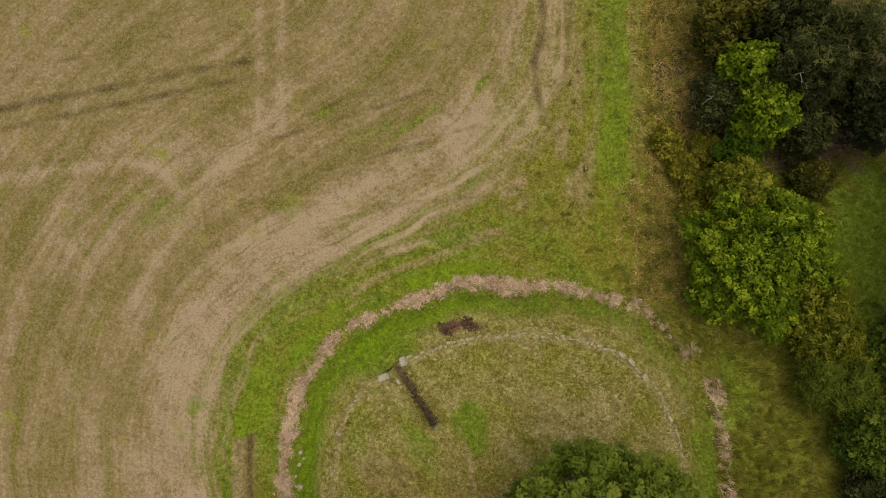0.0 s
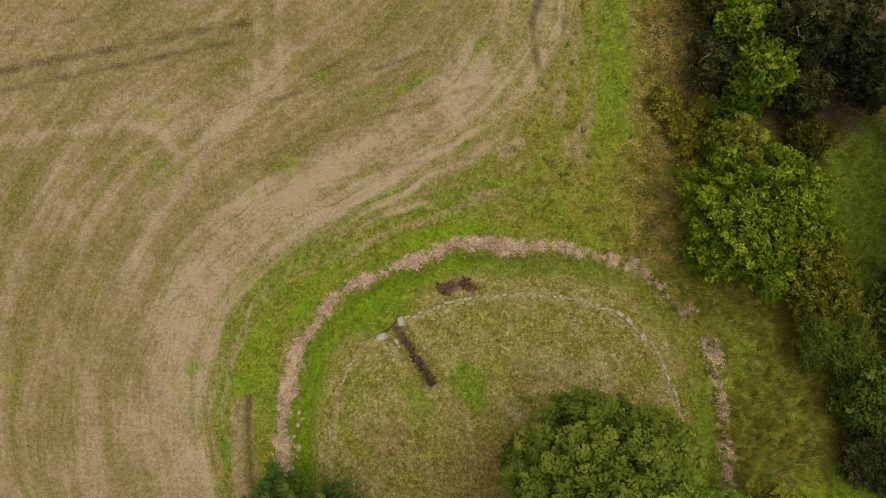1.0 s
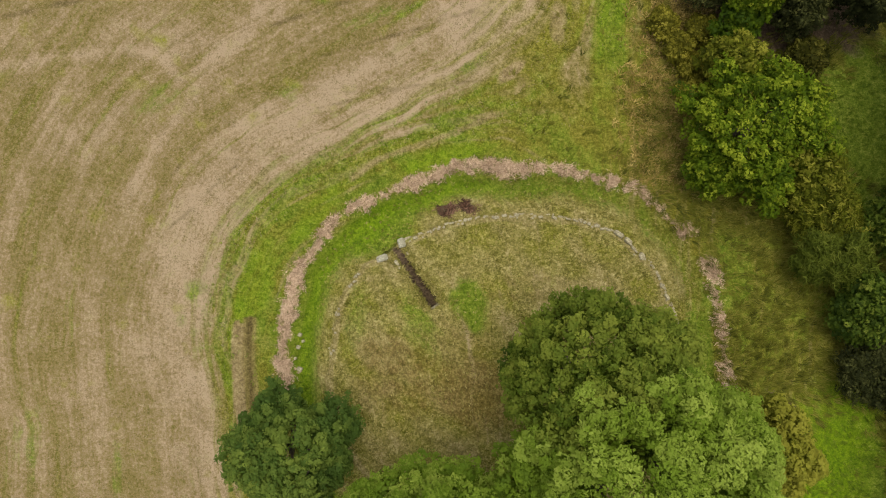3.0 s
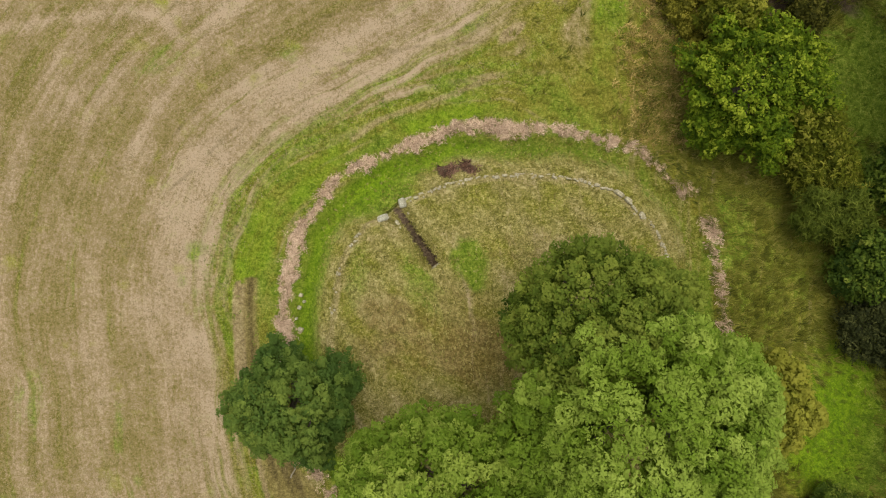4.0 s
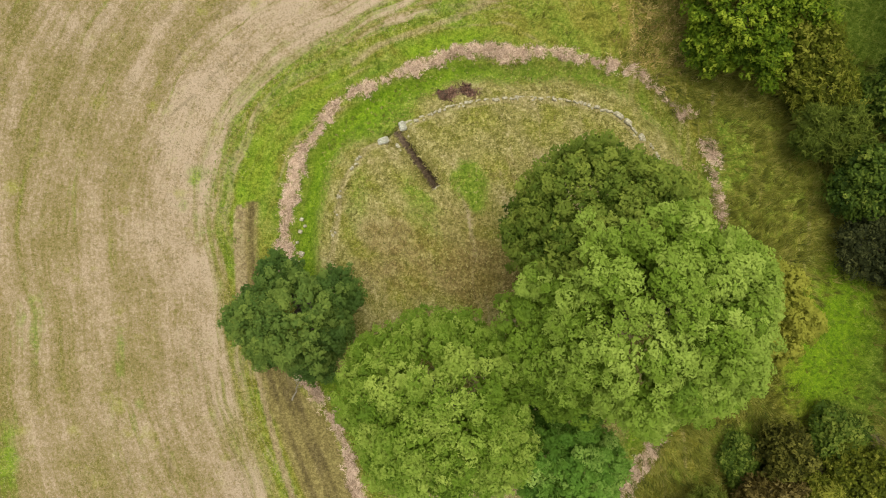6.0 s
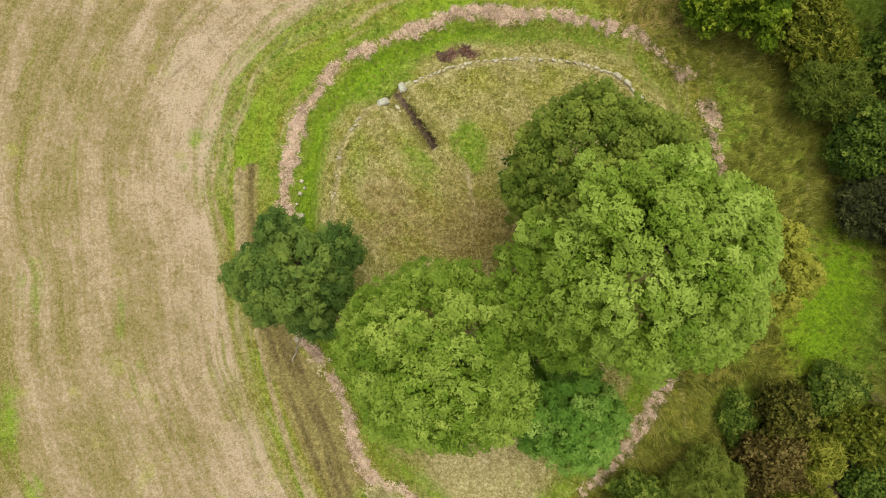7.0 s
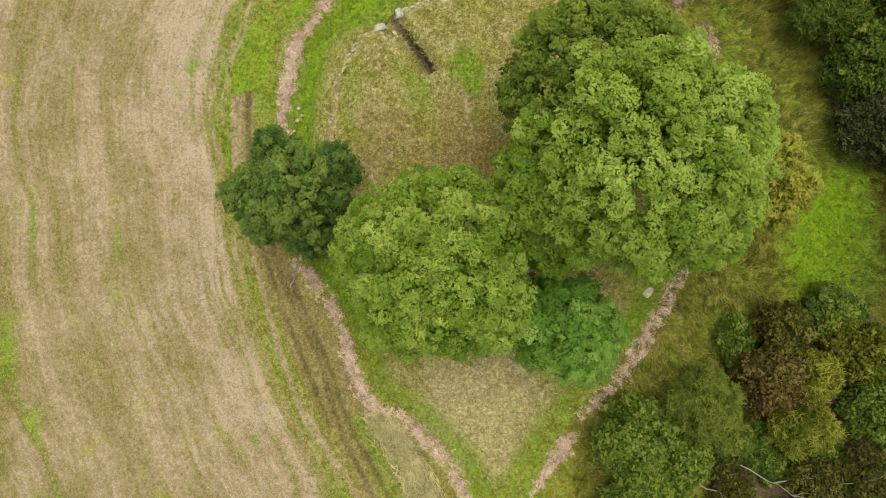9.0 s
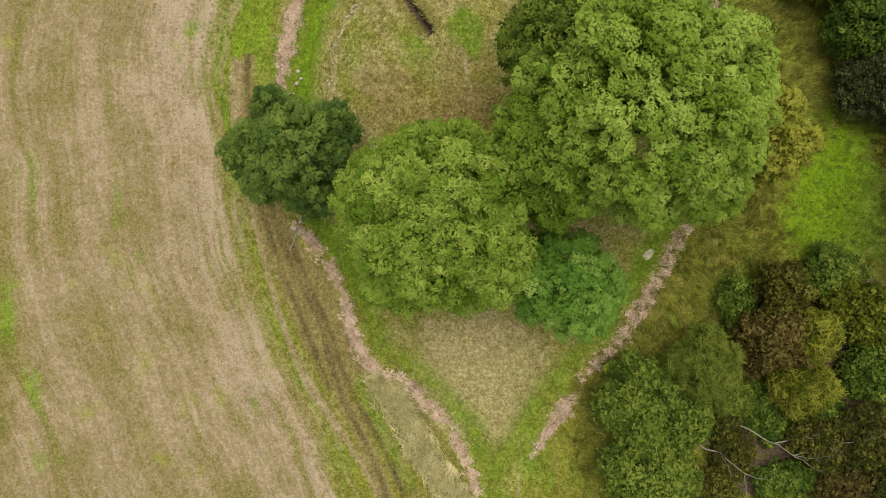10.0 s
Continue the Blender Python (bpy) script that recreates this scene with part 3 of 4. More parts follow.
def build_ground():
    gx, gy = spaced(-35, 35, 0.23, [(-4.6, 0.4, 0.09)]), spaced(-48, 21, 0.23, [(-13.2, -7.4, 0.09)])
    x, y = (a.ravel() for a in np.meshgrid(gx, gy))
    s = survey(x, y)
    n, m = len(gx), len(gy)
    i = (np.arange(m - 1)[:, None] * n + np.arange(n - 1)[None]).ravel()
    faces = np.stack([i, i + 1, i + n + 1, i + n], 1)
    keep = {k: s[k] for k in ("field", "rough", "lush", "vivid", "straw", "track", "dull", "soil_and_shade", "rut", "pale", "brown", "swath", "flow")}
    me = np_mesh("ground", np.stack([x, y, s["z"]], 1), faces, GROUND, True, **keep)
    return tagged(new("ground", me), "mown hay field, green verge, ditch and low grassy mound", "ground", kind="structure")


build_ground()


# ---- grass ----
def blades(rng, x, y, z, count, length, width, lean, tone, spread=0.12, flat=None):
    """Triangular blades in tufts at x, y, z."""
    n = len(x)
    tx, ty, tz, tt = (np.repeat(a, count) for a in (x, y, z, tone))
    turn = rng.uniform(0, 2 * np.pi, n * count)
    if flat is not None:
        turn = np.repeat(flat + rng.normal(0, 0.6, n), count) + rng.normal(0, 0.4, n * count)
    tx, ty = tx + rng.normal(0, spread, n * count), ty + rng.normal(0, spread, n * count)
    size = length * rng.uniform(0.6, 1.3, n * count)
    out = np.clip(rng.normal(lean, 0.25, n * count), 0.05, 1.5)
    tip = np.stack([tx + size * np.sin(out) * np.cos(turn), ty + size * np.sin(out) * np.sin(turn), tz + size * np.cos(out)], 1)
    wide = np.stack([-np.sin(turn), np.cos(turn), 0 * turn], 1) * (width / 2)
    foot = np.stack([tx, ty, tz - 0.02], 1)
    v = np.stack([foot - wide, foot + wide, tip], 1).reshape(-1, 3)
    return v, np.arange(len(v)).reshape(-1, 3), np.repeat(tt, 3)


def strew(name, label, category, rng, box, density, chance, material, count, length, width, lean, lift=0.0, spread=0.12, comb=False):
    """Strews tufts over a box of the plan, where chance(survey) is high."""
    x0, y0, x1, y1 = box
    n = int((x1 - x0) * (y1 - y0) * density)
    x, y = rng.uniform(x0, x1, n), rng.uniform(y0, y1, n)
    s = survey(x, y)
    keep = rng.random(n) < chance(s)
    x, y, z = x[keep], y[keep], s["z"][keep] + lift
    tone = np.clip(0.5 + 0.26 * wobble(x, y, 0.9, 4.0) + 0.1 * wobble(x, y, 4.5, 1.0) + rng.normal(0, 0.28, len(x)), 0, 1)
    flat = 2.2 * wobble(x, y, 5.0, 8.0) if comb else None
    v, f, t = blades(rng, x, y, z, count, length, width, lean, tone, spread, flat)
    return tagged(new(name, np_mesh(name, v, f, material, tone=t)), label, category, kind="stuff")


G_ROUGH = blade_material("long_rough_grass", (0.045, 0.052, 0.005), (0.125, 0.128, 0.012), (0.25, 0.225, 0.046))
G_MOUND = blade_material("short_dry_grass", (0.078, 0.074, 0.011), (0.182, 0.157, 0.034), (0.38, 0.318, 0.13))
G_LUSH = blade_material("lush_grass", (0.052, 0.092, 0.004), (0.112, 0.162, 0.009), (0.215, 0.255, 0.032))
G_STRAW = blade_material("dead_cut_grass", (0.15, 0.098, 0.062), (0.42, 0.288, 0.208), (0.72, 0.545, 0.42))
G_HAY = blade_material("hay_stubble", (0.09, 0.075, 0.02), (0.21, 0.156, 0.088), (0.35, 0.265, 0.19))
G_BRACKEN = blade_material("dead_bracken", (0.035, 0.017, 0.011), (0.125, 0.062, 0.042), (0.30, 0.18, 0.13))
rng = np.random.default_rng(4)
CLEAR = lambda s: (1 - s["soil_and_shade"]) * (1 - s["straw"]) * (1 - s["track"])
strew("rough_grass", "long unmown olive grass in uneven tussocks beside the wood", "grass", rng, (5, -47, 33, 20), 17, lambda s: np.clip(s["rough"] * 1.7 - 1.0, 0, 1) * (1 - 0.8 * s["field"]) * CLEAR(s) * (1 - s["vivid"]) * (1 - np.clip(s["lush"] * 1.6 - 0.6, 0, 1)), G_ROUGH, 9, 0.62, 0.055, 0.8, comb=True, spread=0.1)
strew("mound_grass", "short yellowish grass on the low burial mound", "grass", rng, (-9, -47, 20, -2), 26, lambda s: (s["bank"] > 0.4) * CLEAR(s) * (1 - 0.8 * s["lush"]) * (1 - 0.95 * np.clip(s["pale"] - 0.5, 0, 1)) * (1 - 0.75 * np.clip(s["brown"], 0, 1)), G_MOUND, 4, 0.22, 0.05, 0.9, comb=True, spread=0.06)
strew("lush_grass", "lush green grass in the ditch and verge", "grass", rng, (-18, -47, 34, 20), 14, lambda s: np.clip(np.maximum(s["lush"], s["vivid"]) - 0.25, 0, 1) * CLEAR(s), G_LUSH, 6, 0.24, 0.045, 0.7, comb=True, spread=0.07)
strew("dead_grass", "pale dead cut grass heaped along the ditch edge", "dead grass", rng, (-13, -46, 22, -1), 80, lambda s: np.clip(s["straw"] * 1.4 - 0.15, 0, 1), G_STRAW, 8, 0.2, 0.04, 0.95, 0.02, spread=0.1)
strew("hay_stubble", "dry mown hay stubble scattered over the field", "stubble", rng, (-34, -47, 15, 20), 34, lambda s: s["field"] * np.clip(0.55 + 0.4 * s["swath"], 0, 1), G_HAY, 3, 0.16, 0.035, 1.1, 0.01, 0.2)
strew("passage_grass", "grass hanging over the edges of the open passage", "grass", rng, (-4.2, -13.4, 0.4, -7.6), 70, lambda s: (s["way"] > 0.24) * (s["way"] < 0.55) * 1.0, G_MOUND, 6, 0.3, 0.045, 1.0, spread=0.05)
G_PALE = blade_material("tall_pale_grass", (0.07, 0.066, 0.012), (0.34, 0.29, 0.12), (0.62, 0.52, 0.29))
strew("tall_pale_grass", "tall pale flowering grass leaning beside the ditch", "grass", rng, (-8, -47, 4, -35), 42, lambda s: s["tall"] * (1 - s["straw"]) * (s["bank"] < -0.6), G_PALE, 10, 0.85, 0.05, 1.0, comb=True, spread=0.1)
G_RUST = blade_material("rusty_bracken", (0.09, 0.07, 0.014), (0.27, 0.195, 0.056), (0.48, 0.35, 0.14))
strew("hedge_bracken", "low rusty bracken and olive weeds along the hedge bank", "bracken", rng, (7, -6, 20.5, 20), 26, lambda s: np.clip(s["brown"] * 1.3, 0, 1) * (s["bank"] < -1.0), G_RUST, 8, 0.42, 0.075, 0.8, spread=0.12)
strew("dead_bracken", "red-brown dead bracken beside the kerb", "bracken", rng, (-0.6, -6.5, 3.0, -4.9), 42, lambda s: s["soil_and_shade"] * 0.7, G_BRACKEN, 9, 0.36, 0.07, 0.9)


# ---- stones ----
def stone_mesh(seed):
    """An uneven worn block about one metre across."""
    r = random.Random(seed)
    bm = bmesh.new()
    bmesh.ops.create_cube(bm, size=1.0)
    for v in bm.verts:
        v.co = Vector(c * r.uniform(0.72, 1.08) for c in v.co)
    bmesh.ops.bevel(bm, geom=bm.edges[:], offset=0.16, segments=1, affect="EDGES")
    for v in bm.verts:
        v.co += Vector(r.uniform(-0.04, 0.04) for _ in range(3))
    me = bpy.data.meshes.new("stone")
    bm.to_mesh(me)
    bm.free()
    me.materials.append(STONE)
    return me


STONES = [stone_mesh(i) for i in range(9)]
MOSSY = [stone_mesh(20 + i) for i in range(4)]
for me in MOSSY:
    me.materials[0] = MOSSY_STONE
WHITE_STONE = stone_mesh(40)
WHITE_STONE.materials[0] = PALE_STONE


def lay_stone(parent, r, x, y, size, turn, sink=0.3, name="stone", block=None):
    ob = new(name, block or r.choice(STONES))
    ob.matrix_basis = pose(x, y, height(x, y) + size[2] * (0.5 - sink), r.uniform(-9, 9), r.uniform(-9, 9), turn) @ Matrix.Diagonal((*size, 1))
    ob.parent = parent
    return ob


def kerb_of(name, line, label, r, small, large, gap):
    thing = tagged(new(name), label, "stone kerb", kind="structure")
    pts = smooth(line, step=14)
    gone, nxt = 0.0, 0.0
    for a, b in zip(pts[:-1], pts[1:]):
        if gone >= nxt:
            size = r.uniform(small, large)
            turn = math.degrees(math.atan2(b[1] - a[1], b[0] - a[0]))
            if r.random() > gap:
                lay_stone(thing, r, a[0] + r.uniform(-0.22, 0.22), a[1] + r.uniform(-0.22, 0.22), [r.uniform(0.08, 0.2) for _ in range(3)], r.uniform(0, 180), 0.25)
                lay_stone(thing, r, a[0] + r.uniform(-0.12, 0.12), a[1] + r.uniform(-0.12, 0.12), (size * r.uniform(0.7, 1.15), r.uniform(0.12, 0.25), r.uniform(0.24, 0.38)), turn + r.uniform(-20, 20), 0.42)
            nxt = gone + size * 0.95
        gone += math.hypot(*(b - a))
    return thing


r = random.Random(11)
kerb_of("stone_kerb", KERB_EAST, "low weathered kerb of pale stones round the mound", r, 0.16, 0.6, 0.08)
kerb_of("stone_kerb", KERB_WEST[1:], "overgrown kerb of small stones round the mound", r, 0.12, 0.3, 0.68)
for x, y, size, turn in ((12.6, -7.45, 0.7, -35), (13.2, -7.95, 0.6, -40), (14.2, -9.0, 0.5, -50)):
    tagged(lay_stone(None, r, x, y, (size, 0.4, 0.5), turn, 0.25, "kerb_boulder"), "broad pale boulder set in the mound's kerb", "boulder", "boulders of the kerb")
tagged(lay_stone(None, r, -2.85, -8.0, (0.6, 0.72, 0.7), 20, 0.2, "portal_stone", WHITE_STONE), "rounded grey portal stone beside the passage mouth", "standing stone", "portal stones")
tagged(lay_stone(None, r, -4.25, -9.1, (0.95, 0.5, 0.55), 18, 0.2, "portal_stone", WHITE_STONE), "white flat-topped portal stone beside the passage mouth", "standing stone", "portal stones")
for x, y, size in ((-10.3, -14.7, 0.3), (-10.4, -15.6, 0.36), (-10.1, -15.2, 0.26), (-10.3, -17.2, 0.42), (-10.6, -16.4, 0.22), (-10.5, -26.2, 0.4), (-10.1, -25.7, 0.3)):
    tagged(lay_stone(None, r, x, y, (size, size * 0.8, 0.35), r.uniform(0, 180), 0.2, "loose_stone", r.choice(STONES[:4])), "small pale loose stone lying in the ditch grass", "stone", "loose stones by the ditch")
tagged(lay_stone(None, r, 15.0, -28.3, (0.95, 0.6, 0.3), 40, 0.3, "stone_slab", STONES[5]), "flat grey stone slab lying by the ditch", "stone slab")


def build_passage():
    thing = tagged(new("passage_lining"), "open stone-lined passage sunk into the mound", "passage", kind="structure")
    ax, ay = WAY_IN
    bx, by = WAY_END
    size = math.hypot(bx - ax, by - ay)
    ux, uy = (bx - ax) / size, (by - ay) / size
    turn = math.degrees(math.atan2(uy, ux))
    for side in (-1, 1):
        run = 0.95
        while run < size - 0.2:
            wide = r.uniform(0.4, 0.7)
            x, y = ax + ux * (run + wide / 2) - uy * side * (0.5 + 0.05 * min(1.0, run / 3)), ay + uy * (run + wide / 2) + ux * side * (0.5 + 0.05 * min(1.0, run / 3))
            ob = new("stone", r.choice(MOSSY + STONES[:3]))
            top = plain(x, y) + min(1.0, 0.5 + run * 0.25) + r.uniform(-0.1, 0.08)
            low = plain(x, y) - 0.05
            ob.matrix_basis = pose(x, y, (top + low) / 2, r.uniform(-4, 4), r.uniform(-4, 4), turn + r.uniform(-6, 6)) @ Matrix.Diagonal((wide * 1.05, r.uniform(0.2, 0.3), top - low, 1))
            ob.parent = thing
            run += wide
    ob = new("stone", STONES[2])
    ob.matrix_basis = pose(bx + ux * 0.05, by + uy * 0.05, plain(bx, by) + 0.6, 0, 0, turn + 90) @ Matrix.Diagonal((0.85, 0.28, 1.4, 1))
    ob.parent = thing


build_passage()


# ---- wood ----
def tube(points, radii, sides=7):
    """A tapered limb along points."""
    p, v = [Vector(q) for q in points], []
    for i, (q, rad) in enumerate(zip(p, radii)):
        d = (p[min(i + 1, len(p) - 1)] - p[max(i - 1, 0)]).normalized()
        a = d.orthogonal().normalized()
        b = d.cross(a)
        for k in range(sides):
            w = 2 * math.pi * k / sides
            v.append(q + (a * math.cos(w) + b * math.sin(w)) * rad)
    f = []
    for i in range(len(p) - 1):
        for k in range(sides):
            m = (k + 1) % sides
            f.append((i * sides + k, i * sides + m, (i + 1) * sides + m, (i + 1) * sides + k))
    return np.array([tuple(q) for q in v]), np.array(f)


def joined(pieces):
    v, f, n = [], [], 0
    for a, b in pieces:
        v.append(a)
        f.append(b + n)
        n += len(a)
    return np.vstack(v), np.vstack(f)


def crooked(r, a, b, bend, n=6):
    a, b = Vector(a), Vector(b)
    size = (b - a).length
    return [a.lerp(b, i / (n - 1)) + Vector(r.uniform(-1, 1) for _ in range(3)) * (bend * size * (0 if i in (0,) else 0.6 if i == n - 1 else 1)) for i in range(n)]


def branching(r, a, b, rad, depth, bend=0.09):
    """A branch with smaller branches, as a list of tubes."""
    pts = crooked(r, a, b, bend)
    out = [tube(pts, np.linspace(rad, rad * 0.35, len(pts)), 6 if depth else 3)]
    if depth:
        size = (Vector(b) - Vector(a)).length
        for _ in range(3 if depth > 1 else 4):
            i = r.randint(2, 5)
            d = (Vector(b) - Vector(a)).normalized() + Vector((r.uniform(-0.9, 0.9), r.uniform(-0.9, 0.9), r.uniform(-0.1, 0.6)))
            out += branching(r, pts[i], pts[i] + d.normalized() * size * r.uniform(0.22, 0.4), rad * 0.45, depth - 1, bend)
    return out


def sprays(g, centres, radii, tones, count, size, squash=0.85, speckle=0.06):
    """Small leafy sprays over the upper side of each clump; also the way that each faces."""
    n = np.maximum((count * (radii / radii.mean()) ** 2).astype(int), 3)
    c, rad, tone = np.repeat(centres, n, 0), np.repeat(radii, n), np.repeat(tones, n)
    m = len(c)
    u = g.normal(size=(m, 3))
    u[:, 2] = np.abs(u[:, 2]) * np.where(g.random(m) < 0.12, -0.6, 1.0)
    u /= np.linalg.norm(u, axis=1)[:, None]
    p = c + u * (rad * g.uniform(0.82, 1.08, m))[:, None] * np.array([1, 1, squash])
    return p, size * g.uniform(0.6, 1.35, m), np.clip(tone + g.normal(0, speckle, m), 0, 1), u


def leaves(g, centres, radii, tones, per, length, width, loose=0.6, outward=0.0, squash=0.85, facing=None, crisp=0.22):
    """Leaf sprays, each a folded uneven blade, round the clumps of a crown."""
    n = np.maximum((per * (radii / radii.mean()) ** 2).astype(int), 4)
    c, rad, tone = np.repeat(centres, n, 0), np.repeat(radii, n), np.repeat(tones, n)
    m = len(c)
    u = g.normal(size=(m, 3))
    u[:, 2] = np.abs(u[:, 2]) * np.where(g.random(m) < 0.1, -0.6, 1.0)
    u /= np.linalg.norm(u, axis=1)[:, None]
    deep = np.where(g.random(m) < 0.75, g.uniform(0.78, 1.14, m), g.uniform(0.4, 0.85, m))
    p = c + u * (rad * deep)[:, None] * np.array([1, 1, squash])
    nrm = u * 0.9 + np.array([0, 0, 0.4]) + g.normal(0, loose * 0.5, (m, 3))
    nrm /= np.linalg.norm(nrm, axis=1)[:, None]
    ax = g.normal(size=(m, 3)) * (1 - outward) + u * outward * 1.6
    ax -= nrm * (ax * nrm).sum(1)[:, None] * (1 - 0.5 * outward)
    ax /= np.linalg.norm(ax, axis=1)[:, None] + 1e-9
    b = np.cross(nrm, ax)
    size = g.uniform(0.65, 1.3, m)[:, None]
    la, wb, fold = ax * size * length / 2, b * size * width / 2, nrm * size * width * 0.16
    v = np.stack([p - la - 0.5 * wb, p + 0.6 * la - wb + fold, p + la + 0.5 * wb, p - 0.6 * la + wb + fold], 1).reshape(-1, 3)
    soft = u * 0.9 + np.array([0, 0, 0.5]) + nrm * crisp
    if facing is not None:
        soft += np.repeat(facing, n, 0) * 0.7
    soft /= np.linalg.norm(soft, axis=1)[:, None]
    return v, np.arange(m * 4).reshape(-1, 4), np.repeat(tone, 4), np.repeat(soft, 4, 0)


def dome(g, x, y, R, low, top, clump, lumps=0.16, tone=0.5, gap=1.0, stretch=(1, 1)):
    """Clumps over the upper side of an uneven crown."""
    mid = low + 0.42 * (top - low)
    area = 2 * np.pi * R * R * 1.05
    n = int(max(12, area / (clump * clump * 2.25) * gap))
    i = np.arange(n) + 0.5
    zz = 1 - i / n * 1.3
    w = i * 2.399963 + g.normal(0, 0.25, n)
    flat = np.sqrt(np.maximum(0, 1 - zz * zz))
    d = np.stack([flat * np.cos(w), flat * np.sin(w), zz], 1)
    seed = g.uniform(0, 50)
    swell = 1 + 0.0 + lumps * (wobble(d[:, 0] * 2.2 + d[:, 2], d[:, 1] * 2.2 - d[:, 2], 1.0, seed) + 0.7 * wobble(d[:, 0] * 5.0, d[:, 1] * 5.0 + d[:, 2] * 3, 1.0, seed + 5)) + g.normal(0, 0.05, n)
    rad = clump * g.uniform(0.7, 1.25, n)
    tall = np.where(zz > 0, top - mid, mid - low)
    c = np.stack([x + d[:, 0] * (R - clump * 0.7) * swell * stretch[0], y + d[:, 1] * (R - clump * 0.7) * swell * stretch[1], mid + d[:, 2] * (tall - clump * 0.5) * swell], 1)
    # random tone, plus light from above put in: higher clumps paler
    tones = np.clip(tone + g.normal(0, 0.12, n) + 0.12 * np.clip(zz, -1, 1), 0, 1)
    inner = c * 0.86 + np.array([x, y, mid]) * 0.14
    return c, rad, tones, inner


def tree(name, label, category, seed, x, y, domes, material, clump=0.7, per=110, length=0.3, width=0.13, loose=0.6, outward=0.0, trunk=0.28, limbs=6, group="", lumps=0.16, bark=BARK, gap=1.0, twigs=0, spray=0.19):
    """A tree or bush: trunk, limbs and a crown of leaf clumps. domes: (dx, dy, radius, low, top, tone)."""
    g, r = np.random.default_rng(seed), random.Random(seed)
    ground = height(x, y)
    thing = tagged(new(name), label, category, group)
    thing.location = (x, y, ground)
    if len(domes) == 1 and group:
        dx, dy, R, low, top, tone = domes[0]
        domes = [(dx, dy, R * 0.74, low, top, tone)]
        turn = r.uniform(0, 6.28)
        for k in range(4):
            w, far = turn + k * 1.57 + r.uniform(-0.4, 0.4), R * r.uniform(0.42, 0.58)
            domes.append((dx + far * math.cos(w), dy + far * math.sin(w), R * r.uniform(0.4, 0.52), low, low + (top - low) * r.uniform(0.62, 0.95), tone + r.uniform(-0.16, 0.16)))
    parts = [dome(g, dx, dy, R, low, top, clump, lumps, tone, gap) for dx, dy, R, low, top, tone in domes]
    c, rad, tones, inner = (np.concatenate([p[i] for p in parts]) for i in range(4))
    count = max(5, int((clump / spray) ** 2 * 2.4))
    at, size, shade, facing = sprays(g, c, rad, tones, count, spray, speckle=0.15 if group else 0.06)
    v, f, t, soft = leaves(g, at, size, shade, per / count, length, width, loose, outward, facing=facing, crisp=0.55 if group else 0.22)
    # inner leaves toned darker: shade between the clumps put into their colour
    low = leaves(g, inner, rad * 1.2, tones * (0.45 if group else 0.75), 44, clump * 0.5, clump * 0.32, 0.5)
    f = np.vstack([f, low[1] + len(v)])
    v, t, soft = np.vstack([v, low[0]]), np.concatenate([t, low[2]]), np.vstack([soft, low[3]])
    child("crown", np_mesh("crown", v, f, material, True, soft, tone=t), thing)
    peak = max(d[4] for d in domes)
    fork = peak * 0.38
    stem = crooked(r, (0, 0, -0.3), (r.uniform(-0.2, 0.2), r.uniform(-0.2, 0.2), fork), 0.03, 5)
    me = np_mesh("trunk", *tube(stem, np.array([1.5, 1.05, 0.95, 0.85, 0.75]) * trunk, 10), bark, True)
    child("trunk", me, thing)
    for k in range(limbs):
        i = r.randrange(len(c))
        goal = Vector(c[i]) * 0.72
        goal.z = max(goal.z, fork * 1.1)
        me = np_mesh("limb", *joined(branching(r, stem[r.choice((3, 4, 4))], goal, trunk * 0.5, 2 if peak > 5 else 1)), bark, True)
        child("limb", me, thing)
    for k in range(twigs):
        w = r.uniform(0, 6.28)
        R = domes[0][2]
        a = (0.35 * R * math.cos(w), 0.35 * R * math.sin(w), peak * 0.8)
        b = (R * math.cos(w + 0.4), R * math.sin(w + 0.4), peak * r.uniform(0.9, 1.04))
        child("bare_branch", np_mesh("bare_branch", *joined(branching(r, a, b, 0.045, 2)), TWIGS, True), thing, "bare grey branch")
    return thing


L_ASH = leaf_material("ash_leaves", (0.055, 0.098, 0.010), (0.162, 0.240, 0.023), (0.335, 0.41, 0.078))
L_ASH2 = leaf_material("fresh_ash_leaves", (0.050, 0.106, 0.010), (0.150, 0.226, 0.021), (0.38, 0.445, 0.088))
L_YOUNG = leaf_material("young_ash_leaves", (0.044, 0.108, 0.012), (0.126, 0.230, 0.028), (0.335, 0.44, 0.10))
L_OAK = leaf_material("oak_leaves", (0.034, 0.062, 0.008), (0.090, 0.133, 0.015), (0.230, 0.266, 0.042))
L_DARK = leaf_material("dark_leaves", (0.036, 0.073, 0.015), (0.084, 0.139, 0.026), (0.192, 0.248, 0.046))
L_BRIGHT = leaf_material("bright_leaves", (0.037, 0.070, 0.005), (0.108, 0.166, 0.008), (0.33, 0.38, 0.035))
L_YELLOW = leaf_material("yellowing_leaves", (0.040, 0.052, 0.004), (0.118, 0.132, 0.010), (0.314, 0.302, 0.044))
L_OLIVE = leaf_material("olive_leaves", (0.024, 0.028, 0.004), (0.068, 0.068, 0.009), (0.18, 0.165, 0.03))
L_HEDGE = leaf_material("hedge_leaves", (0.052, 0.054, 0.005), (0.155, 0.142, 0.015), (0.37, 0.325, 0.05))
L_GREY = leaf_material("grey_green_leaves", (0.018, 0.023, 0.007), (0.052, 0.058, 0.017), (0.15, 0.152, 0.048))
L_WILLOW = leaf_material("willow_leaves", (0.048, 0.066, 0.008), (0.105, 0.135, 0.016), (0.20, 0.225, 0.036))
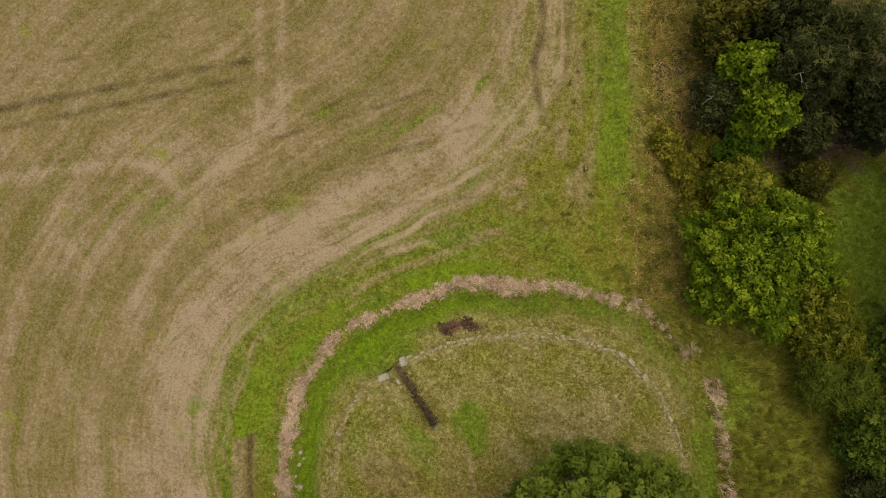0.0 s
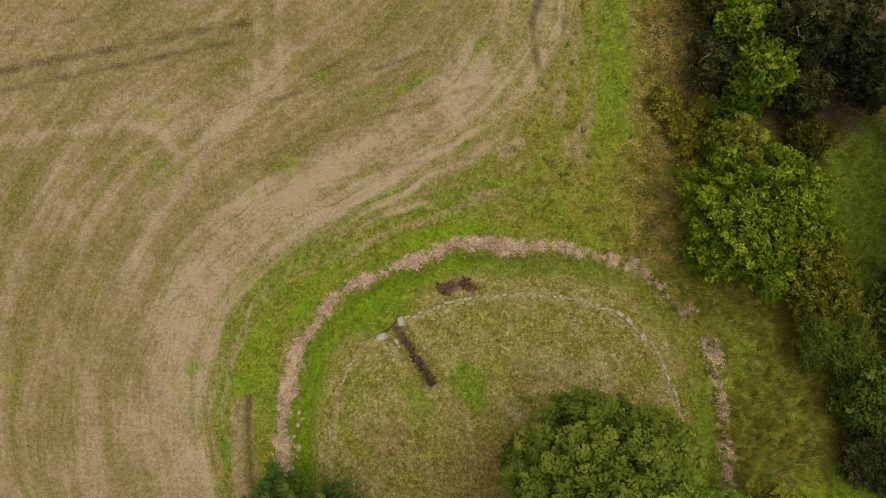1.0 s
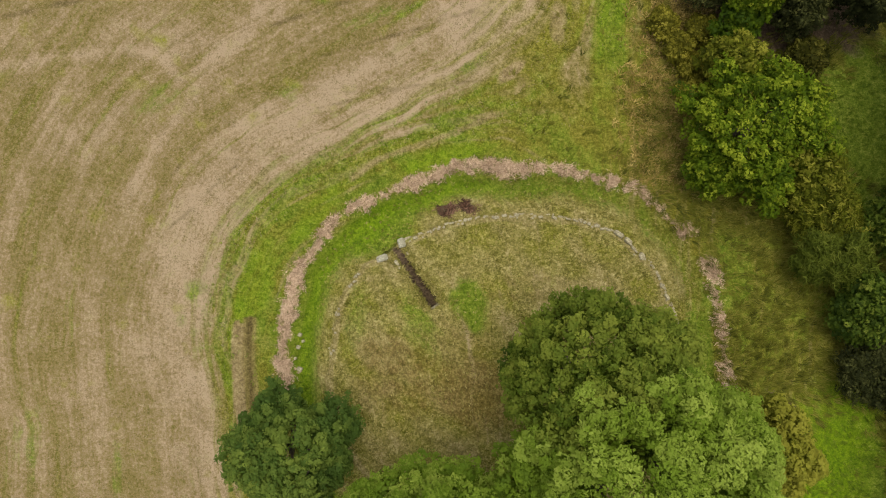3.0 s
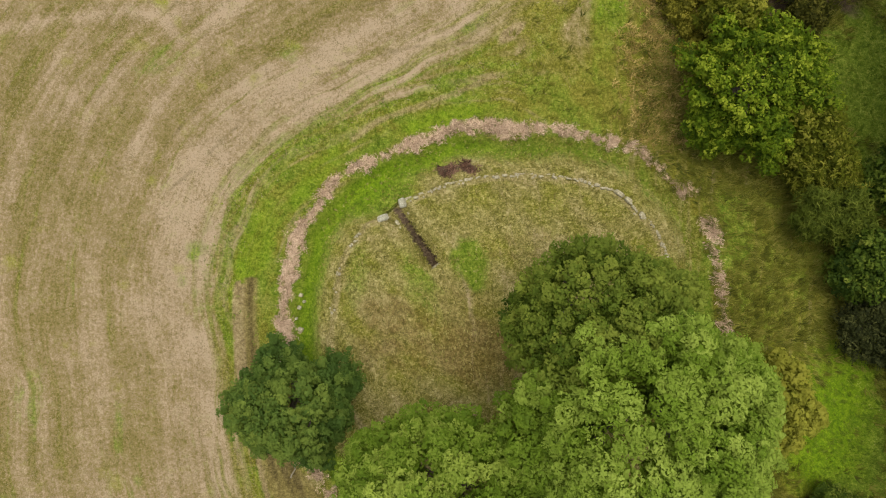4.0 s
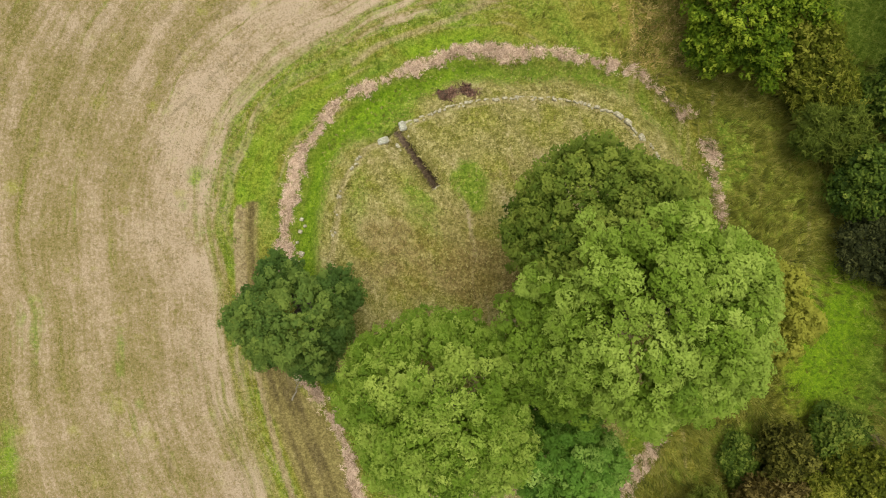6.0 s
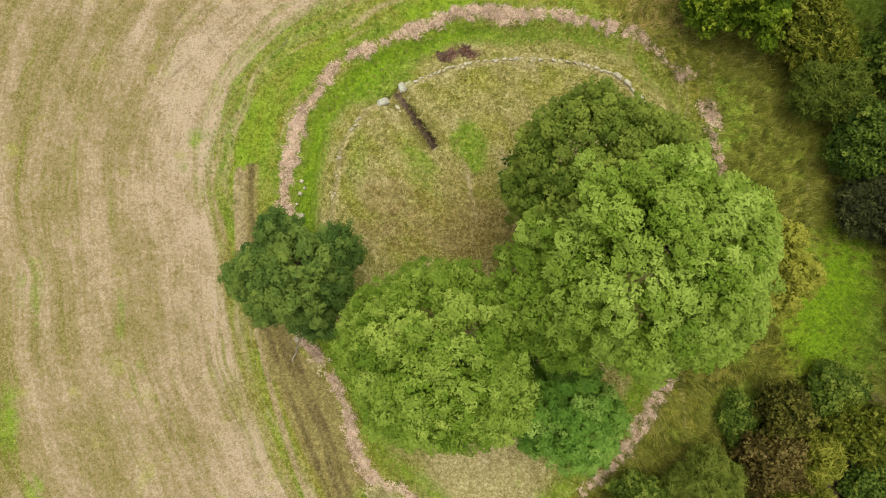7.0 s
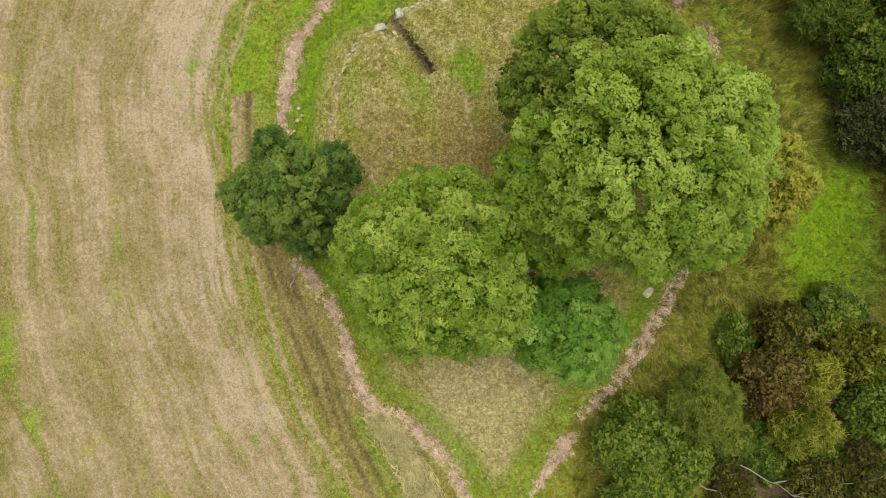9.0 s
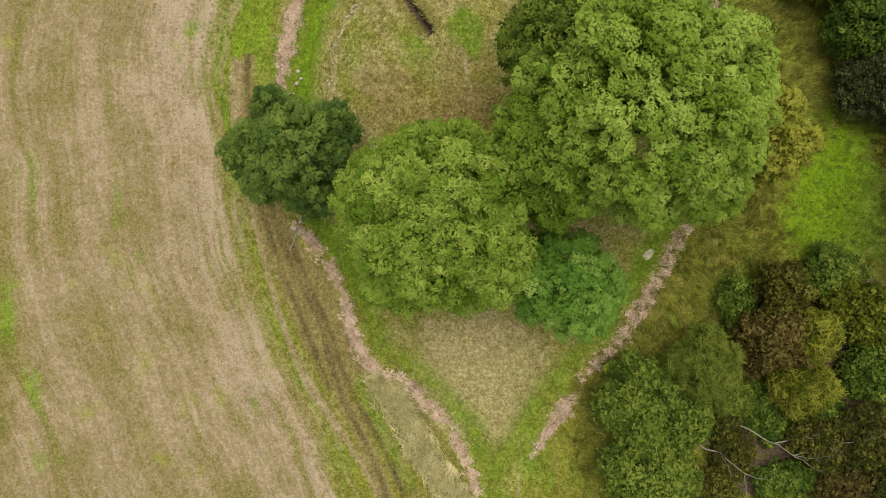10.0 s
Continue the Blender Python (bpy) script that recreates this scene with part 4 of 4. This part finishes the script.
L_BROWN = leaf_material("browning_leaves", (0.030, 0.022, 0.006), (0.095, 0.07, 0.014), (0.24, 0.18, 0.055))

# the trees on the mound
tree("ash_tree", "tall spreading ash with billowing yellow-green crown", "tree", 1, 10.6, -20.2,
     [(0, 0, 6.0, 7.0, 19.6, 0.6), (4.4, 1.2, 2.9, 7.0, 15.6, 0.64), (-5.4, -1.4, 2.6, 6.5, 13.6, 0.44), (4.0, -3.4, 2.8, 5.0, 13.5, 0.56), (-4.0, -3.4, 2.7, 5.0, 13.0, 0.38)], L_ASH, 0.56, 260, 0.17, 0.09, loose=0.4, outward=0.3, spray=0.2, trunk=0.5, limbs=10, lumps=0.09)
tree("ash_tree", "broad ash with a full bright green crown", "tree", 2, -0.3, -25.8, [(0, 0, 5.3, 5.5, 15.2, 0.54), (3.2, -2.6, 2.6, 5.0, 12.4, 0.58), (-2.0, -3.2, 2.5, 4.0, 10.5, 0.42), (-3.2, 1.6, 2.4, 5.0, 12.4, 0.62)], L_ASH2, 0.62, 270, 0.17, 0.09, loose=0.4, outward=0.3, spray=0.2, trunk=0.42, limbs=9, lumps=0.09)
# last dome toned dark: shade of the taller ashes put into its leaves
tree("ash_tree", "small fresh green ash under taller trees", "tree", 3, 6.9, -29.6, [(0.5, -0.2, 3.2, 4.0, 12.0, 0.47), (1.8, -1.2, 2.4, 3.5, 10.2, 0.56), (-2.0, 1.0, 1.8, 3.5, 7.5, 0.25)], L_YOUNG, 0.54, 240, 0.17, 0.09, loose=0.4, outward=0.3, spray=0.2, trunk=0.26, limbs=6, lumps=0.12)
tree("oak_tree", "rounded dense dark green oak on the mound", "tree", 4, 8.7, -16.0, [(0, 0, 4.9, 5.0, 16.4, 0.62), (3.6, 1.7, 2.3, 6.0, 12.5, 0.85), (-3.4, 0.6, 1.7, 4.5, 11.0, 0.4)], L_OAK, 0.4, 105, 0.17, 0.11, trunk=0.4, limbs=9, lumps=0.12)
tree("oak_tree", "dark blue-green oak at the field edge", "tree", 5, -9.7, -21.0, [(0, -0.4, 3.0, 2.5, 11.4, 0.66), (-2.7, -0.2, 1.7, 3.0, 8.4, 0.55), (1.1, -3.0, 1.6, 2.5, 8.0, 0.45), (2.8, 1.2, 1.6, 3.0, 9.0, 0.45), (-1.0, 2.4, 1.4, 3, 8.4, 0.45), (-1.9, -2.2, 1.4, 3, 8.0, 0.6), (2.6, -1.2, 1.3, 3, 8.4, 0.4)], L_DARK, 0.42, 140, 0.17, 0.11, trunk=0.33, limbs=8, lumps=0.3)
tree("maple_tree", "low yellow-green field maple behind the ash", "tree", 6, 20.7, -21.4, [(0, 0, 2.5, 2.5, 9.6, 0.85), (0.2, 2.0, 1.6, 2.5, 8.4, 0.8)], L_YELLOW, 0.45, 90, 0.24, 0.12, trunk=0.16, limbs=5)

# the wood along the meadow
WOOD = "trees of the wood"
tree("sycamore_tree", "bright green rounded sycamore at the wood's edge", "tree", 20, 21.0, -0.2, [(0, 0, 4.4, 1.5, 6.9, 0.5), (-2.4, -2.6, 1.9, 1.0, 4.5, 0.5)], L_BRIGHT, 0.42, 56, 0.21, 0.122, group=WOOD, lumps=0.3, limbs=7)
tree("maple_tree", "yellow-green field maple with pale leaf tips", "tree", 21, 19.7, 4.1, [(0, 0, 2.2, 1.2, 6.3, 0.55)], L_YELLOW, 0.42, 48, 0.24, 0.131, group=WOOD, lumps=0.25, outward=0.4)
tree("maple_tree", "yellowing field maple beside the sycamore", "tree", 22, 24.8, -3.2, [(0, 0, 2.8, 1.2, 5.6, 0.5)], L_YELLOW, 0.42, 48, 0.23, 0.122, group=WOOD, lumps=0.25)
tree("hawthorn_bush", "low olive hawthorn with yellow leaf tips", "bush", 23, 19.7, -3.2, [(0, 0, 1.7, 0.3, 3.6, 0.55)], L_OLIVE, 0.4, 42, 0.21, 0.112, group=WOOD, lumps=0.28)
tree("willow_tree", "olive green sallow with feathery twigs", "tree", 24, 26.2, -6.2, [(0, 0, 2.7, 0.8, 4.6, 0.55)], L_YELLOW, 0.42, 48, 0.32, 0.084, group=WOOD, outward=0.6, lumps=0.22)
tree("willow_tree", "feathery yellow-green willow by the long grass", "tree", 25, 26.7, -8.9, [(0, 0, 2.8, 0.8, 4.8, 0.5)], L_WILLOW, 0.42, 51, 0.40, 0.066, group=WOOD, outward=0.8, lumps=0.22)
tree("alder_tree", "dark green alder at the wood's edge", "tree", 26, 28.9, -12.6, [(0, 0, 2.9, 0.8, 5.2, 0.3)], L_OAK, 0.45, 51, 0.23, 0.131, group=WOOD, lumps=0.25)
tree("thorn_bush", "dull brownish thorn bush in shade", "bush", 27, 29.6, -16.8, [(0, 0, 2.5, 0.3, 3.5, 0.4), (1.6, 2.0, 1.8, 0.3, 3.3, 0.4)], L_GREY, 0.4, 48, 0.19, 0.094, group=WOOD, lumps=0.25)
HEDGE = "hedge shrubs by the field"
for seed, x, y, R, tone in ((30, 16.0, 7.6, 1.2, 0.5), (31, 17.9, 2.6, 1.3, 0.55), (32, 17.0, 5.9, 1.3, 0.5), (33, 18.6, 7.0, 1.4, 0.35), (34, 18.2, 4.4, 1.2, 0.6)):
    tree("hedge_shrub", "low olive-yellow hedge shrub with small leaves", "shrub", seed, x, y, [(0, 0, R, 0.1, 1.7, tone)], L_HEDGE, 0.32, 31, 0.19, 0.112, group=HEDGE, lumps=0.3, limbs=4, trunk=0.07)
tree("ash_tree", "dark olive tree over the hedge bank", "tree", 40, 19.4, 15.4, [(0, 0, 2.9, 1.0, 6.0, 0.6)], L_OLIVE, 0.45, 48, 0.25, 0.122, group=WOOD, lumps=0.25)
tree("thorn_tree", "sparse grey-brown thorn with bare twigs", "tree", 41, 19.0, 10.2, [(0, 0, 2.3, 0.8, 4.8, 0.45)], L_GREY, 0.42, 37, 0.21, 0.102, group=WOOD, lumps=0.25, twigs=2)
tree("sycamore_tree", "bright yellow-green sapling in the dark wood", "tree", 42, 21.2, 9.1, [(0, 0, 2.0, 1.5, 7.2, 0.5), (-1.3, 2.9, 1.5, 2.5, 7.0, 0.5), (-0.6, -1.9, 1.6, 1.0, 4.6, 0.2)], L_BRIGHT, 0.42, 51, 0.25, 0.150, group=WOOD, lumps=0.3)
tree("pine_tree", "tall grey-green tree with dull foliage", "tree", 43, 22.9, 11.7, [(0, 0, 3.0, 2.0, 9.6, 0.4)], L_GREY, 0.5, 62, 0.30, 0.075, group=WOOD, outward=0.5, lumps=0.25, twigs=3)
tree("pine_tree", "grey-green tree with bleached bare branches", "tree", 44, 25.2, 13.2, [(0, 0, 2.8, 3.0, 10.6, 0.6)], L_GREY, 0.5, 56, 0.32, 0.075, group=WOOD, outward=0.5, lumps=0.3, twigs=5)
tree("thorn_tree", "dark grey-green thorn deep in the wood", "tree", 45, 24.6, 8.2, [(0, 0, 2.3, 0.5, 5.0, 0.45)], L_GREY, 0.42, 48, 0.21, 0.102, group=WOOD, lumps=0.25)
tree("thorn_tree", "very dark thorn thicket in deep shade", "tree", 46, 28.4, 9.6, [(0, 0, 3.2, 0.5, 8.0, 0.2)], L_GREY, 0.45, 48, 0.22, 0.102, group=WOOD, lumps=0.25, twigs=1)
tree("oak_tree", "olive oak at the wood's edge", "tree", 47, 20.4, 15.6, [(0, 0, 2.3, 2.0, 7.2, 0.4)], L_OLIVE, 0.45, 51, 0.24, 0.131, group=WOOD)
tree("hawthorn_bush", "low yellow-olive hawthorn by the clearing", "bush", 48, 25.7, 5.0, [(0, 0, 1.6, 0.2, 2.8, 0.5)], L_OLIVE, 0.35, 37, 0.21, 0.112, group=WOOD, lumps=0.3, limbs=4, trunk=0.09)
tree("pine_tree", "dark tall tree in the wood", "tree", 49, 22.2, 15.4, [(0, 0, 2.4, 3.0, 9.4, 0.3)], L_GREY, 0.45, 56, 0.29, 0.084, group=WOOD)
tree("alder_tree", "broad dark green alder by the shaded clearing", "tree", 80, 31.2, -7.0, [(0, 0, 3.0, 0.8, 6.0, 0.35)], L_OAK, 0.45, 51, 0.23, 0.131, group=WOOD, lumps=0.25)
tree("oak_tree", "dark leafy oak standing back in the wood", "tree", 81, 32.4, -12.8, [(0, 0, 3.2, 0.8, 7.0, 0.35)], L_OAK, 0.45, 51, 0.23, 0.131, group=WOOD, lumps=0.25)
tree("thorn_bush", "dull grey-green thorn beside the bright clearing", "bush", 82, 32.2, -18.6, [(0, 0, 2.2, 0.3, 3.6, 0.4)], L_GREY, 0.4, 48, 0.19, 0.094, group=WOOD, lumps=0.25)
# two unseen oaks, added past the picture's edge to shade the clearings
tree("oak_tree", "tall dark oak added out of view to shade the clearing", "tree", 83, 34.0, 0.0, [(0, 0, 5.0, 6.0, 17.0, 0.3), (-0.6, 6.0, 3.6, 5.0, 14.0, 0.3), (0.5, -6.0, 3.4, 5.5, 14.0, 0.3)], L_GREY, 0.55, 70, 0.25, 0.131, group=WOOD, lumps=0.25)
tree("oak_tree", "tall dark oak added out of view to shade the bright clearing", "tree", 84, 34.6, -23.5, [(0, 0, 4.8, 6.0, 16.0, 0.3), (0, 4.5, 3.2, 6.0, 14.0, 0.3)], L_GREY, 0.55, 70, 0.25, 0.131, group=WOOD, lumps=0.25)
THICKET = "thicket bushes"
tree("alder_tree", "low green alder between taller bushes", "tree", 73, 16.4, -39.8, [(0, 0, 2.1, 0.5, 3.6, 0.55)], L_OAK, 0.42, 45, 0.24, 0.13, group=THICKET, lumps=0.24)
tree("hazel_bush", "small green hazel beside the willow", "bush", 74, 19.9, -38.2, [(0, 0, 1.6, 0.3, 3.0, 0.55)], L_WILLOW, 0.4, 45, 0.24, 0.12, group=THICKET, lumps=0.24, limbs=4)
tree("willow_tree", "rounded feathery green willow in the thicket", "tree", 50, 17.5, -35.7, [(0, 0, 2.8, 0.8, 5.2, 0.75)], L_WILLOW, 0.42, 59, 0.42, 0.056, group=THICKET, outward=0.8, lumps=0.14)
tree("alder_tree", "dark green leafy alder by the meadow", "tree", 51, 13.2, -38.0, [(0, 0, 3.2, 0.8, 4.9, 0.6)], L_OAK, 0.42, 51, 0.22, 0.122, group=THICKET, lumps=0.22)
tree("alder_tree", "green leafy alder with pale leaf tips", "tree", 52, 13.9, -43.0, [(0, 0, 3.7, 0.8, 4.4, 0.7)], L_OAK, 0.42, 51, 0.22, 0.122, group=THICKET, lumps=0.22)
tree("elder_bush", "browning elder bush with pale seed heads", "bush", 53, 23.0, -30.7, [(0, 0, 2.1, 0.5, 5.0, 0.6)], L_OLIVE, 0.38, 42, 0.22, 0.112, group=THICKET, lumps=0.3)
tree("elder_bush", "rust-brown elder bush in the thicket", "bush", 54, 22.2, -34.0, [(0, 0, 2.5, 0.5, 5.0, 0.55)], L_BROWN, 0.38, 45, 0.22, 0.112, group=THICKET, lumps=0.3)
tree("buddleia_bush", "bush with long pale yellow leaf plumes", "bush", 55, 24.8, -33.8, [(0, 0, 1.9, 1.0, 5.4, 0.7)], L_YELLOW, 0.36, 34, 0.46, 0.094, group=THICKET, lumps=0.3, outward=0.85)
tree("willow_tree", "yellow-green feathery willow among dead branches", "tree", 56, 24.3, -37.2, [(0, 0, 2.5, 0.8, 4.3, 0.6)], L_YELLOW, 0.42, 56, 0.40, 0.056, group=THICKET, outward=0.8, lumps=0.16)
tree("hazel_bush", "yellow-green hazel with dark gaps", "bush", 57, 28.4, -32.2, [(0, 0, 2.8, 0.3, 3.4, 0.35)], L_YELLOW, 0.4, 34, 0.22, 0.141, group=THICKET, lumps=0.36, gap=0.6)
tree("hazel_bush", "dark green hazel in the thicket", "bush", 58, 29.9, -36.3, [(0, 0, 2.7, 0.2, 2.8, 0.4)], L_OAK, 0.4, 42, 0.22, 0.141, group=THICKET, lumps=0.3)
tree("bramble_bush", "low dark green bramble beside the long grass", "bush", 59, 20.8, -31.6, [(0, 0, 1.9, 0.0, 1.9, 0.4)], L_OAK, 0.36, 42, 0.19, 0.122, group=THICKET, lumps=0.3, limbs=4, trunk=0.05)
tree("hazel_bush", "dark green hazel by the bright clearing", "bush", 60, 27.2, -29.6, [(0, 0, 2.2, 0.2, 2.8, 0.55)], L_OAK, 0.4, 42, 0.22, 0.131, group=THICKET, lumps=0.3)
tree("bramble_bush", "olive bramble among dead branches", "bush", 61, 25.8, -41.2, [(0, 0, 2.2, 0.0, 2.6, 0.5)], L_OLIVE, 0.38, 37, 0.21, 0.112, group=THICKET, lumps=0.3, limbs=4, trunk=0.06)
tree("hazel_bush", "dull olive hazel in the thicket", "bush", 62, 28.6, -41.0, [(0, 0, 2.5, 0.2, 3.0, 0.3)], L_OLIVE, 0.4, 42, 0.22, 0.122, group=THICKET, lumps=0.3)
tree("bramble_bush", "brown dying bramble in the thicket", "bush", 63, 27.6, -45.0, [(0, 0, 2.1, 0.0, 2.2, 0.3)], L_BROWN, 0.38, 37, 0.21, 0.112, group=THICKET, lumps=0.3, limbs=4, trunk=0.06)
tree("bramble_bush", "low olive bramble at the thicket's edge", "bush", 64, 18.4, -45.0, [(0, 0, 2.2, 0.0, 1.9, 0.6)], L_OLIVE, 0.38, 37, 0.21, 0.112, group=THICKET, lumps=0.3, limbs=4, trunk=0.06)
tree("bramble_bush", "low green bramble under dead branches", "bush", 65, 23.6, -45.0, [(0, 0, 2.4, 0.0, 1.9, 0.5)], L_OAK, 0.38, 37, 0.21, 0.112, group=THICKET, lumps=0.3, limbs=4, trunk=0.06)
tree("hazel_bush", "green hazel deep in the thicket", "bush", 66, 30.9, -45.0, [(0, 0, 2.4, 0.0, 2.6, 0.35)], L_OLIVE, 0.38, 37, 0.21, 0.112, group=THICKET, lumps=0.3, limbs=4)


for seed, x, y, R, top in ((67, 20.2, -42.6, 1.7, 1.2), (68, 22.6, -40.2, 1.6, 1.4), (69, 19.6, -40.2, 1.5, 1.3), (70, 21.6, -38.4, 1.5, 1.6), (71, 26.6, -43.0, 1.6, 1.6), (72, 26.4, -39.4, 1.5, 1.8)):
    tree("bramble_bush", "low dull bramble tangled under dead branches", "bush", seed, x, y, [(0, 0, R, 0.0, top, 0.45)], L_OLIVE if seed % 2 else L_OAK, 0.34, 32, 0.2, 0.11, group=THICKET, lumps=0.3, limbs=4, trunk=0.05, gap=0.7)


# ---- dead branches ----
def fallen(label, seed, a, b, rad, depth=2):
    q = random.Random(seed)
    za, zb = height(*a[:2]), height(*b[:2])
    v, f = joined(branching(q, (a[0], a[1], za + a[2]), (b[0], b[1], zb + b[2]), rad, depth, 0.07))
    return tagged(new("fallen_branch", np_mesh("fallen_branch", v, f, DEADWOOD, True)), label, "branch", "dead branches")


fallen("bleached forked dead branch over dark thicket floor", 1, (17.6, -41.4, 0.9), (21.4, -43.6, 1.3), 0.055, 3)
fallen("bleached dead branch among brambles", 2, (20.6, -40.2, 1.2), (24.6, -42.4, 1.9), 0.05, 3)
fallen("thin dead branch across the thicket", 3, (22.8, -41.4, 1.2), (27.4, -41.0, 2.6), 0.05, 3)
fallen("short dead branch lying on the dry track", 4, (-10.9, -27.8, 0.05), (-10.3, -26.3, 0.1), 0.06, 1)
